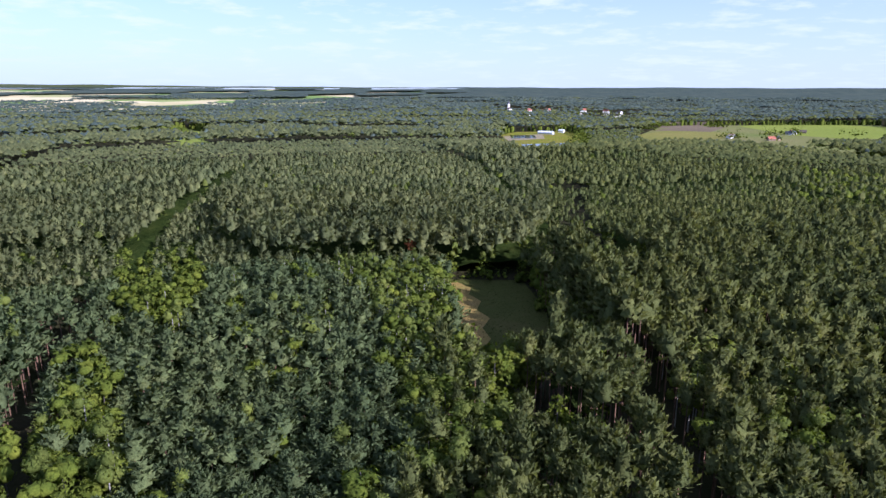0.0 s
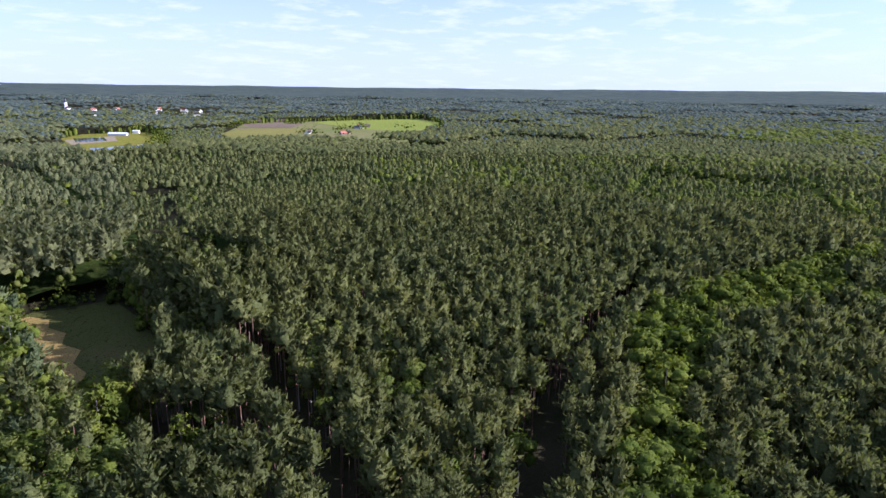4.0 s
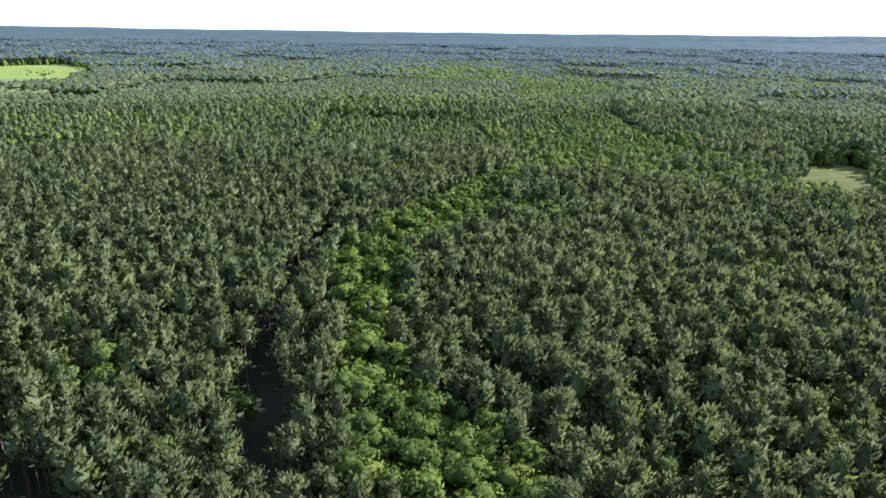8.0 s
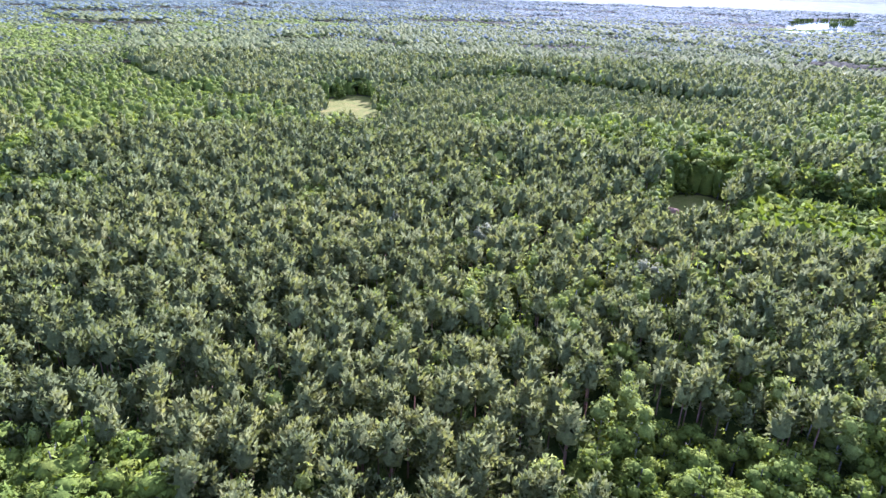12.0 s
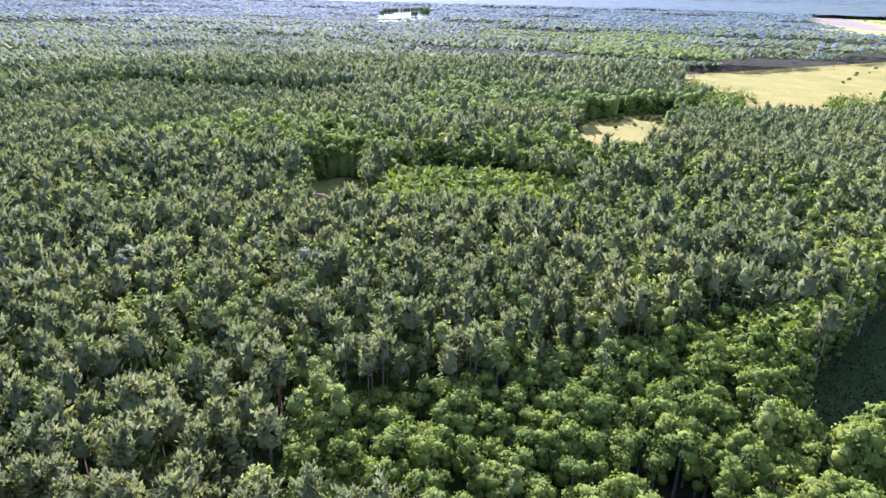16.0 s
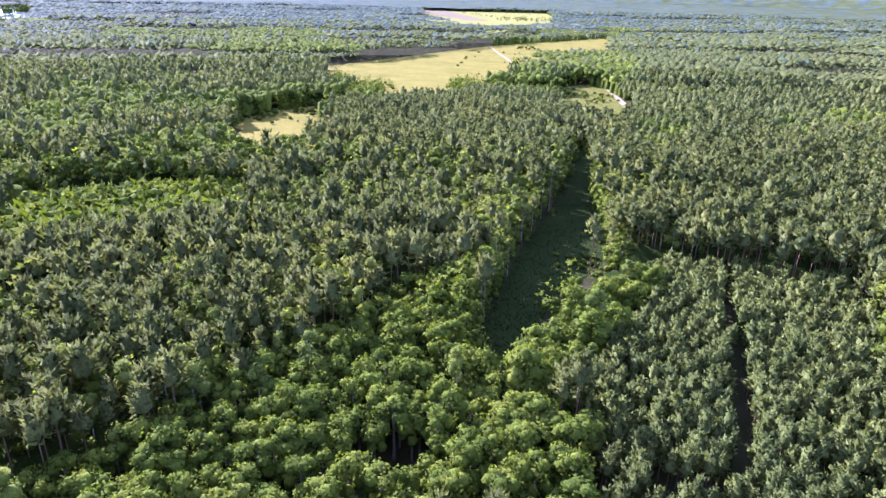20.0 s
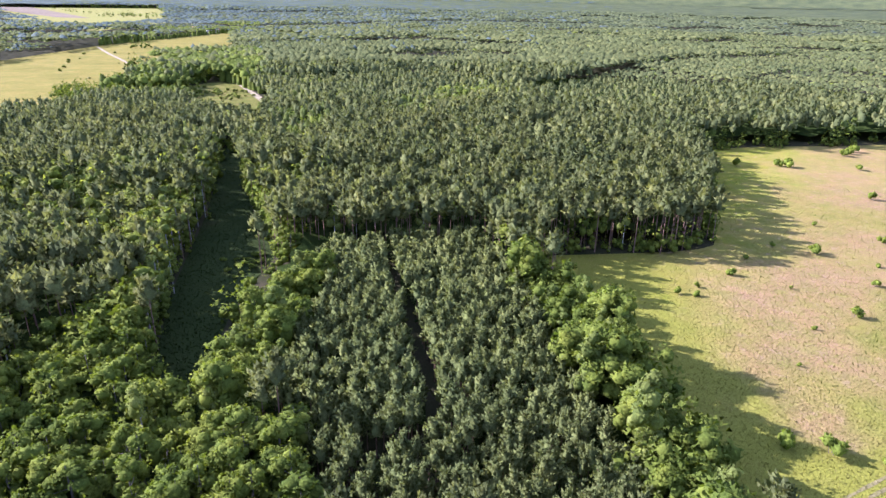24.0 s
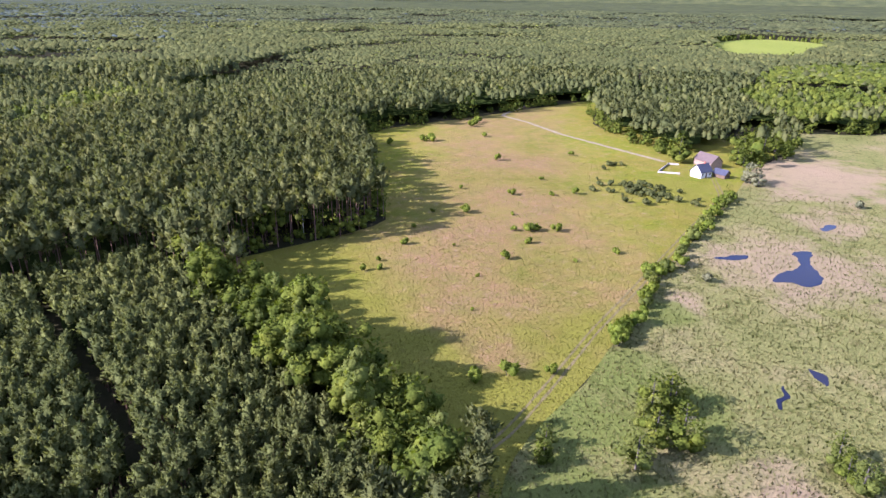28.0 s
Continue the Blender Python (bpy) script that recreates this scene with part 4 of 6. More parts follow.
def forest(name, label, x, y, kind, variants, count, grow, stem=True, core=True, far=0, size=1.0, rng=rng, mat=None, stands=False, body=0.0, skirt=False, girth=1.0, broad=0):
    """Many trees of one kind in one mesh. far: 0 leafy crowns, 1 rounded tops, 2 and 3 plain tops."""
    if not len(x):
        return
    if kind == PINE and mat is None:  # paler needle colour in the north-west
        old = inside(PALE_STANDS, x, y)
        if old.any():
            pick = lambda q, m: q[m] if isinstance(q, np.ndarray) else q
            for m, leaf in ((old, M_PALEPINE), (~old, M_FARHAZE if far == 3 else M_PINE)):
                forest(name, label, x[m], y[m], kind, variants, count, grow, stem, core, far, pick(size, m), rng, leaf, stands, body, skirt, pick(girth, m), broad)
            return
    V, F, I, N, o = [], [], [], [], 0
    which = rng.integers(0, variants, len(x))
    wide = {PINE: 2.9, OAK: 3.4, BIRCH: 2.2, YOUNG: 1.4, LOW: 1.9, FULL: 2.6}[kind]
    for v in range(variants):
        sel = which == v
        n = sel.sum()
        if not n:
            continue
        top = TOP[kind]
        if far:
            tops = np.random.default_rng(v)
            cv, cf, cn = dome(tops, top, wide * (1.1 if far == 1 else (1.15, 1.75, 2.9)[broad]), 4 if far < 3 else 3, 2 if far == 1 else 1, 0.04 if skirt else 0.58)
        else:
            cv, cf, cn = crown(kind, 100 * kind + 40 + v, count, grow, 3, core)
            if body:  # a rounded body under the shoots
                cv, cf, cn = joined([(cv, cf, cn), dome(np.random.default_rng(v), top * 0.95, wide * body, 5, 2, 0.7)])
        ids = np.zeros(len(cf), int)
        if stem:
            tube_ = tube([(0, 0, 0), (0, 0, top * 0.85)], [0.2, 0.08], 3)
            ids = np.concatenate([ids, np.ones(len(tube_[1]), int)])
            cv, cf, cn = joined([(cv, cf, cn), tube_])
        a = rng.uniform(0, 6.283, n)
        s = rng.uniform(0.8, 1.15, n) * (size[sel] if isinstance(size, np.ndarray) else size)
        if far or stands:
            age, _ = stand_of(x[sel], y[sel])
            age = np.where(inside(TALL_NORTH, x[sel], y[sel]), 1.0, age)
            s = s * (0.6 + 0.58 * age)
        w = s * rng.uniform(0.85, 1.2, n) * (girth[sel] if isinstance(girth, np.ndarray) else girth)

        def turned(q, scale_xy, scale_z):
            ca, sa = np.cos(a) * scale_xy, np.sin(a) * scale_xy
            P = np.empty((n, len(q), 3), np.float32)
            P[:, :, 0] = ca[:, None] * q[None, :, 0] - sa[:, None] * q[None, :, 1]
            P[:, :, 1] = sa[:, None] * q[None, :, 0] + ca[:, None] * q[None, :, 1]
            P[:, :, 2] = scale_z[:, None] * q[None, :, 2]
            return P

        P = turned(cv, w, s)
        P[:, :, 0] += x[sel][:, None]
        P[:, :, 1] += y[sel][:, None]
        P[:, :, 2] += rise(np.hypot(x[sel], y[sel]))[:, None]
        V.append(P.reshape(-1, 3))
        N.append(turned(cn, np.ones(n), np.ones(n)).reshape(-1, 3))
        F.append((np.arange(n)[:, None, None] * len(cv) + cf[None]).reshape(-1, 3) + o)
        I.append(np.tile(ids, n))
        o += n * len(cv)
    me = fast_mesh(name, np.concatenate(V), np.concatenate(F), [mat or (M_FARHAZE if far == 3 else LEAF[kind]), BARK[kind]], np.concatenate(I), True, np.concatenate(N))
    tagged(new(name, me), label, "forest", "", "stuff")


WOODS = {PINE: ("pine_forest", "dense forest of Scots pines with dark grey-green crowns"), OAK: ("broadleaf_forest", "dense wood of bright green round-crowned broad-leaved trees"),
         BIRCH: ("birch_forest", "light yellow-green birches scattered through the forest"), YOUNG: ("pine_plantation", "rows of young blue-green pines packed closely"),
         LOW: ("thicket", "low dense thicket of bright green leafy young trees")}
for kind, which, leaf in ((PINE, ~low_stand, M_PINE), (PINE, low_stand, M_BLUEPINE), (OAK, True, M_OAK), (BIRCH, True, M_BIRCH), (YOUNG, True, M_YOUNG), (LOW, True, M_OAK)):
    m = (near_k == kind) & ~single_mask & (near_r > 7) & which
    words = WOODS[kind] if leaf is not M_BLUEPINE else ("pine_forest", "stand of wide-crowned grey-green pines of middle age")
    u = m & (near_r < 56)
    forest(*words, near_x[u], near_y[u], kind, 4, 12, 2.4, core=False, size=near_s[u], body=0.85, girth=near_w[u], mat=leaf)
    a = m & (near_r >= 56) & (near_r < 145)
    b = m & (near_r >= 145)
    forest(*words, near_x[a], near_y[a], kind, 6, (180, 140, 140, 110, 56)[kind], (1.35, 1.38, 1.33, 1.33, 1.5)[kind], core=(1, 6, 5, 1, 3)[kind], size=near_s[a], girth=near_w[a], mat=leaf)
    forest(*words, near_x[b], near_y[b], kind, 6, (66, 54, 52, 56, 22)[kind], (2.05, 2.0, 2.0, 1.65, 2.1)[kind], stem=kind in (PINE, BIRCH), core=(1, 4, 3, 1, 2)[kind], size=near_s[b], girth=near_w[b], mat=leaf)

# shrubs and saplings along the wood's edges
ex, ey = scatter(58, 560, 2.9, rng)
rim = np.zeros(len(ex), bool)
for k in range(8):
    a = k * math.pi / 4
    gx, gy = ex + 5.0 * math.cos(a), ey + 5.0 * math.sin(a)
    for p in (SMALL_FIELD, BIG_MEADOW, MARSH, GLADE, MOUND_CLEARING, FIELD_TWO, FAR_CLEARING):
        rim |= inside(p, gx, gy)
rim &= rng.random(len(ex)) < 0.7
big = rim & (rng.random(len(ex)) < 0.4)
small = rim & ~big
forest("edge_shrubs", "leafy green shrubs and saplings along the forest edge", ex[small], ey[small], FULL, 6, 40, 1.6, stem=False, core=3, size=0.5)
forest("edge_trees", "leafy edge trees with foliage down to the ground", ex[big], ey[big], FULL, 6, 60, 1.7, stem=False, core=4, size=0.95)


def beside(line, shift, step, rows):
    """Places in rows beside a line."""
    out = []
    for (x1, y1), (x2, y2) in zip(line, line[1:]):
        L = math.hypot(x2 - x1, y2 - y1)
        nx, ny = -(y2 - y1) / L, (x2 - x1) / L
        for k in range(int(L / step)):
            for q in range(rows):
                t = (k + rng.uniform(0, 0.8)) / (L / step)
                d = shift + q * step * 0.9 * (1 if shift > 0 else -1) + rng.uniform(-0.6, 0.6)
                out.append((x1 + (x2 - x1) * t + nx * d, y1 + (y2 - y1) * t + ny * d))
    return np.array(out).T


for line, shift, step, rows, size in (([(37, 158), (37, 200), (36, 243)], -2.5, 3.6, 2, 1.55), ([(18, -123), (16, -153), (14, -177), (4, -239), (-1, -301)], 5.0, 4.2, 3, 1.4),
                                      ([(-16, -187), (-14, -204), (-11, -248), (-12, -300)], -3.0, 4.4, 2, 1.3)):
    bx, by = beside(line, shift, step, rows)
    forest("edge_trees", "tall leafy trees closing the forest edge", bx, by, FULL, 6, 110, 1.4, stem=False, core=6, size=size)
bx, by = beside([(38, 150), (39, 200), (39, 246)], -6.0, 3.8, 3)
forest("pine_forest", WOODS[PINE][1], bx, by, PINE, 6, 120, 1.6, core=1, size=1.35)
for belt, step, r0, r1, lo, hi in ((EDGE_BELT, 4.0, 40, 190, 1.0, 1.65), (OAK_BELT, 4.6, 80, 190, 0.85, 1.3)):
    bx, by = scatter(r0, r1, step, rng)
    m = inside(belt, bx, by)
    bx, by = bx[m], by[m]
    sort = rng.random(len(bx))
    for pick, kind, size in (((sort < 0.6), FULL, 1.0), ((sort >= 0.6) & (sort < 0.85), OAK, 0.85), ((sort >= 0.85), BIRCH, 0.8)):
        forest("broadleaf_belt", "leafy trees of varied height along the plantation's edge", bx[pick], by[pick], kind, 6, 300, 1.1, stem=False, core=9, size=size * rng.uniform(lo, hi, pick.sum()))
for grove, step, size in ((FARM_GROVE, 6.5, 0.85), (GROVE_A, 6.0, 1.15), (GROVE_B, 6.5, 1.2), (GROVE_C, 5.4, 1.0), (GROVE_D, 5.6, 1.1)):
    q = np.array(grove)
    n_ = int(np.ptp(q[:, 0]) * np.ptp(q[:, 1]) / step ** 2)
    bx, by = rng.uniform(q[:, 0].min(), q[:, 0].max(), n_), rng.uniform(q[:, 1].min(), q[:, 1].max(), n_)
    m = inside(grove, bx + 6 * np.sin(by / 9), by + 6 * np.sin(bx / 8))
    for p in (FIELD_BIG, FIELD_TWO, FIELD_SAND):
        m &= ~inside(p, bx, by)
    forest("grove", "dense grove of round-crowned leafy trees beside the fields", bx[m], by[m], FULL, 6, 20, 2.5, stem=False, core=2, size=size)
for r0, r1, step in ((235, 310, 4.7), (310, 430, 5.0), (430, 640, 5.9)):
    mx_, my_ = scatter(r0, r1, step, rng)
    m = ~on_ride(mx_, my_)
    mx_, my_ = mx_[m], my_[m]
    mk = kind_of(mx_, my_, rng)
    mk[mk == YOUNG] = PINE
    for kind in (PINE, OAK, BIRCH, LOW):
        m = mk == kind
        if r0 == 235:
            forest(*WOODS[kind], mx_[m], my_[m], kind, 8, (50, 38, 36, 0, 22)[kind], (2.05, 2.1, 2.05, 0, 2.1)[kind], stem=False, core=(1, 3, 3, 0, 2)[kind], size=1.02, stands=True)
        elif r0 == 310:
            forest(WOODS[kind][0], WOODS[kind][1], mx_[m], my_[m], kind, 8, (26, 22, 20, 0, 14)[kind], (2.4, 2.45, 2.4, 0, 2.3)[kind], stem=False, core=False, size=1.02, stands=True, body=(0.62, 0.8, 0.75, 0, 0.8)[kind])
        else:
            west = m & inside(BROAD_WEST, mx_, my_)
            forest(WOODS[kind][0], WOODS[kind][1], mx_[west], my_[west], kind, 8, 24, 2.4, stem=False, core=False, size=0.85, body=0.85)
            m = m & ~west
            forest(WOODS[kind][0], WOODS[kind][1], mx_[m], my_[m], kind, 8, 9, 3.2, stem=False, core=False, size=1.0, stands=True, body=(0.75, 0.92, 0.88, 0, 0.9)[kind])
for r0, r1, step, far in ((640, 1000, 5.7, 2), (1000, 1650, 8.6, 2), (1650, 2950, 14.0, 3)):
    fx, fy = scatter(r0, r1, step, rng)
    fk = kind_of(fx, fy, rng)
    fk[(fk == LOW) | (fk == YOUNG)] = OAK
    sparse = inside(VILLAGE, fx, fy) & (rng.random(len(fx)) < 0.82) | inside(FAR_FARMS, fx, fy) & (stand_of(fx / 1.6, fy / 3.0)[0] < 0.62)
    for kind in (PINE, OAK, BIRCH):
        m = (fk == kind) & ~sparse
        if kind == PINE:  # haze-blue needle colour takes over with distance, but for the south-west
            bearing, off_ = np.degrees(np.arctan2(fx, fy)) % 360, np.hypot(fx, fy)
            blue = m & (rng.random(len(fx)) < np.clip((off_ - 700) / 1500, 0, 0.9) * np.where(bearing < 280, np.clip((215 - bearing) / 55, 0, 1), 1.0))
            forest(*WOODS[kind], fx[blue], fy[blue], kind, 6, 0, 0, stem=False, far=far, size=1.05, mat=M_FARHAZE, broad=(5.7, 8.6, 14.0).index(step))
            m = m & ~blue
        forest(*WOODS[kind], fx[m], fy[m], kind, 6, 0, 0, stem=False, far=far, size=1.05, mat=M_FARPINE if kind == PINE and far == 3 else None, broad=(5.7, 8.6, 14.0).index(step))


# leafy trees closing the far side of the open land
for k_, p in enumerate((FIELD_BIG, FIELD_TWO, FIELD_UP, FIELD_SMALL, FIELD_SAND, FIELD_GREEN, VALLEY_FIELD, VALLEY_LEFT, SMALL_GAP, FAR_CLEARING, MOUND_CLEARING, LAKE)):
    q = np.array(p, float)
    mid = q.mean(0)
    far_off = np.hypot(*mid)
    wx, wy = [], []
    for (x1, y1), (x2, y2) in zip(p, p[1:] + p[:1]):
        if math.hypot((x1 + x2) / 2, (y1 + y2) / 2) < far_off * 0.985:
            continue
        L = math.hypot(x2 - x1, y2 - y1)
        n_ = int(L / (2.2 if far_off < 800 else 3.2))
        t = rng.random(n_)
        ox, oy = (x1 + x2) / 2 - mid[0], (y1 + y2) / 2 - mid[1]
        d = rng.uniform(2, 10 if far_off < 800 else 24, n_) / math.hypot(ox, oy)
        wx.append(x1 + (x2 - x1) * t + ox * d)
        wy.append(y1 + (y2 - y1) * t + oy * d)
    wx, wy = np.concatenate(wx), np.concatenate(wy)
    m = ~inside(p, wx, wy)
    for o_ in (GROVE_A, GROVE_B, GROVE_C, GROVE_D, FIELD_BIG, FIELD_TWO):
        m &= ~inside(o_, wx, wy)
    wx, wy = wx[m], wy[m]
    forest("edge_trees", "leafy trees along the far edge of a field", wx, wy, FULL, 6, 0, 0, stem=False, far=1, size=rng.uniform(0.7, 1.35, len(wx)), skirt=True)


# ---- ground ----
def polar(r_list, n_az, z_of, a0=0.0, a1=2 * math.pi):
    a = np.linspace(a0, a1, n_az + 1)
    R, A = np.meshgrid(r_list, a, indexing="ij")
    x, y = R * np.sin(A), R * np.cos(A)
    v = np.stack([x, y, z_of(R, x, y)], -1).reshape(-1, 3)
    i, j = np.meshgrid(np.arange(len(r_list) - 1), np.arange(n_az), indexing="ij")
    p = (i * (n_az + 1) + j).ravel()
    q = np.stack([p, p + n_az + 1, p + n_az + 2, p + 1], 1)
    return v, np.concatenate([q[:, [0, 1, 2]], q[:, [0, 2, 3]]])


radii = np.concatenate([[0.01], np.linspace(60, 1300, 26), np.linspace(1400, 4930, 40)])
gv, gf = polar(radii, 180, lambda R, x, y: rise(R) - 0.02)
ground = new("ground", fast_mesh("ground", gv, gf[:, [0, 2, 1]], [M_FLOOR], smooth=True))
tagged(ground, "dark forest floor and land reaching to the horizon", "ground", "", "structure")

# dark sheet added below the crowns: stands for shade, stops low sun
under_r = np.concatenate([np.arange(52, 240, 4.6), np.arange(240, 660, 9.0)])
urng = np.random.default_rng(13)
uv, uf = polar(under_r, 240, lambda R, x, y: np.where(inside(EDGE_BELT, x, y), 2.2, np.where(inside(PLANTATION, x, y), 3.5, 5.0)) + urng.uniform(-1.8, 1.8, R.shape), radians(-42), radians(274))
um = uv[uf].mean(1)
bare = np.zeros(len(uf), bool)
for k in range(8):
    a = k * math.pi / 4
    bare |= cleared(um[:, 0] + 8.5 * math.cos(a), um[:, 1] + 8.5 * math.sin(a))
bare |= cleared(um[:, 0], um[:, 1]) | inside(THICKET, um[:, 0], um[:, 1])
tagged(new("undergrowth", fast_mesh("undergrowth", uv, uf[~bare][:, [0, 2, 1]], [M_SHADELEAF], smooth=True)), "added leafy sheet beneath the forest crowns, coloured dark for shade", "undergrowth", "", "stuff")

far_r = np.linspace(2900, 4850, 50)
crng = np.random.default_rng(3)
cv, cf = polar(far_r, 460, lambda R, x, y: rise(R) + 12 + crng.uniform(0, 2.5, R.shape), radians(-42), radians(274))
mid = cv[cf].mean(1)
cut = np.zeros(len(cf), bool)
for p in OPEN_FAR:
    for s in (0.82, 0.88, 0.94, 1.0):
        cut |= inside(p, mid[:, 0] / s, mid[:, 1] / s)
cell = stand_of(mid[:, 0] / 1.6, mid[:, 1] / 3.0)[0]
cut &= ~(inside(FAR_FARMS, mid[:, 0], mid[:, 1]) & (cell > 0.5))
cut |= inside(FARMS_EAST, mid[:, 0], mid[:, 1]) & (cell < 0.3)
rim_r = np.linspace(4700, 4990, 7)


def rim_height(R, x, y):
    """The last wooded ridge: low in the north, higher round the south."""
    b = np.degrees(np.arctan2(x, y)) % 360
    b = np.where(b > 300, b - 360, b)
    lift = np.interp(b, [-42, -10, 40, 70, 100, 130, 180, 205, 240, 274], [0.2, 0.0, 0.06, 0.2, 0.42, 0.5, 0.55, 0.78, 0.72, 0.5]) + 0.02 * np.sin(np.radians(b) * 23) + 0.015 * np.sin(np.radians(b) * 61)
    edge = 75 + 4990 * np.tan(np.radians(lift))
    t = (R - 4700) / 290
    return (rise(4700) + 14) * (1 - t) + edge * t


rv, rf = polar(rim_r, 460, rim_height, radians(-42), radians(274))
# ridge and far canopy wear the haze colour, greener in the south-west
tagged(new("far_ridge", fast_mesh("far_ridge", rv, rf[:, [0, 2, 1]], [M_FARHAZE, M_FARPINE], (np.degrees(np.arctan2(rv[rf].mean(1)[:, 0], rv[rf].mean(1)[:, 1])) % 360 > 190 + crng.uniform(-25, 25, len(rf))).astype(int) * (rv[rf].mean(1)[:, 0] < 300), smooth=True)), "low wooded ridge along the horizon", "hill", "", "structure")
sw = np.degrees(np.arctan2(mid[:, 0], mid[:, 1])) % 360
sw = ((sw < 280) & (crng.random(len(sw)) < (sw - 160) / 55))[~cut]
canopy = new("far_woods", fast_mesh("far_woods", cv, cf[~cut][:, [0, 2, 1]], [M_FARHAZE, M_FARPINE], sw.astype(int), smooth=True))
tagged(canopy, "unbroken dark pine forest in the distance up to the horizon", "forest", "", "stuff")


def patch(name, poly, mat, label, lift=0.05, category="field", reach=1.0):
    """A piece of open ground, laid on the land."""
    bm = bmesh.new()
    steps = 1 if reach == 1.0 else 4
    for i in range(steps):  # reach: how far the open land goes on towards the middle of the plan
        k = 1.0 - (1.0 - reach) * i / 3
        bm.faces.new([bm.verts.new((x * k, y * k, float(rise(math.hypot(x * k, y * k))) + lift - 0.012 * i)) for x, y in poly])
    bmesh.ops.triangulate(bm, faces=bm.faces[:])
    me = bpy.data.meshes.new(name)
    bm.normal_update()
    for f in bm.faces:
        if f.normal.z < 0:
            f.normal_flip()
    bm.to_mesh(me)
    bm.free()
    me.materials.append(mat)
    return tagged(new(name, me), label, category, "", "structure")


patch("meadow", BIG_MEADOW, M_MEADOW, "wide dry meadow of brown and yellow-green grass", 0.06)
patch("marsh", MARSH, M_MARSH, "reed bed with straw-coloured and green reeds", 0.04)
patch("forest_field", SMALL_FIELD, M_CROPSHADE, "small mown field enclosed by forest", 0.05)
# left strip painted brighter as the sunlit side of the field
patch("sunlit_strip", [(1, 238), (6, 239), (11, 232), (10, 224), (14, 216), (12, 207), (16, 199), (13, 190), (15, 181), (12, 172), (13, 161), (7, 161), (5, 188)], M_SUNSTUBBLE, "brown strip of the forest field, coloured bright as sunlit", 0.07)
# glade and gaps: their shade is mostly in the ground colour
patch("glade", GLADE, M_GLADESHADE, "narrow grassy glade lying in shade", 0.05)
patch("glade", GLADE_GAP, M_GLADESHADE, "shaded grassy gap between leafy trees", 0.05)
patch("glade", PLANT_GAP, M_GLADESHADE, "shaded hollow between young pines", 0.05)
patch("glade", NORTH_GAP, M_GLADESHADE, "small shaded opening between birches", 0.05)
patch("clearing", MOUND_CLEARING, M_GRASSY, "small grassy clearing in the forest", 0.05, reach=0.8)
patch("clearing", FAR_CLEARING, M_GRASSY, "pale grassy clearing in the pine forest", 0.05, reach=0.81)
patch("field", FIELD_BIG, M_STRAW, "large straw-yellow field beyond the forest", 0.3, reach=0.76)
patch("field", FIELD_TWO, M_STRAW, "straw-yellow field among the woods", 0.1, reach=0.76)
patch("field", FIELD_UP, M_STRAWGREEN, "pale green field far away", 0.6, reach=0.76)
patch("lake", LAKE, M_LAKE, "distant lake reflecting the bright sky", 0.6, "lake", reach=0.8)
patch("field", [(870, -3066), (731, -3256), (279, -2085), (367, -2116)], M_PLOUGH, "pale brownish field far away", 1.2)
patch("lake", [(-3020, -3056), (-3410, -2714), (-3752, -2372), (-3847, -2454), (-3516, -2832), (-3115, -3162)], M_LAKE, "pale strip of a far lake beyond the woods", 16.0, "lake")
patch("field", FIELD_SMALL, M_STRAW, "small yellow field behind trees", 0.1, reach=0.76)
patch("field", FIELD_SAND, M_GRASSY, "grassy strip beside a sandy road", 0.1, reach=0.76)
patch("field", FIELD_GREEN, M_GREENCROP, "bright green field in the distance", 0.3, reach=0.76)
patch("field", VALLEY_FIELD, M_PALECROP, "pale green farmland in the valley", 0.2, reach=0.76)
patch("field", [(596, 1295), (728, 1385), (800, 1383), (884, 1226), (716, 990), (619, 975), (576, 1055)], M_GREENCROP, "bright green farm field in the valley", 0.5)
patch("field", [(315, 1043), (406, 1158), (535, 1196), (492, 1077), (430, 978), (309, 952)], M_STRAWGREEN, "straw-green mown strip in the valley", 0.45)
patch("field", [(412, 1223), (498, 1425), (586, 1425), (507, 1260)], M_PLOUGH, "brownish ploughed strip in the valley", 0.55)
patch("field", [(381, 1165), (500, 1300), (560, 1262), (474, 1130)], M_PLOUGH, "brownish ploughed field in the valley", 0.5)
patch("bank", [(95, 1010), (166, 1062), (155, 967), (95, 923)], M_SAND, "bare sandy bank by the ponds", 0.35)
patch("fish_pond", [(109, 1034), (148, 1036), (144, 977), (104, 964)], M_WATER, "dark rectangular fish pond", 0.5, "pond")
patch("field", VALLEY_LEFT, M_MEADOW, "pale grassy land by the ponds", 0.2, reach=0.76)
patch("field", FAR_FARMS, M_FARMS, "distant patchwork of pale farm fields", 3.0)
patch("field", FARMS_EAST, M_FARMS, "pale farm strips between distant woods", 3.0)
patch("field", SMALL_GAP, M_GREENCROP, "small grassy gap in the forest", 0.2, reach=0.76)
patch("farmyard_grass", [(-270, -66), (-283, -118), (-330, -128), (-372, -172), (-395, -196), (-400, -120), (-372, -74), (-328, -72)], M_MEADOW, "mown grass round the farmstead", 0.03)
for outline in PONDS:
    patch("pond", outline, M_WATER, "small dark blue pool of open water among reeds", 0.08, "pond")
for outline in ([(106, 866), (163, 886), (160, 850), (107, 833)], [(159, 887), (210, 902), (203, 864), (160, 850)]):
    patch("fish_pond", outline, M_WATER, "pale rectangular fish pond by the valley farm", 0.4, "pond")


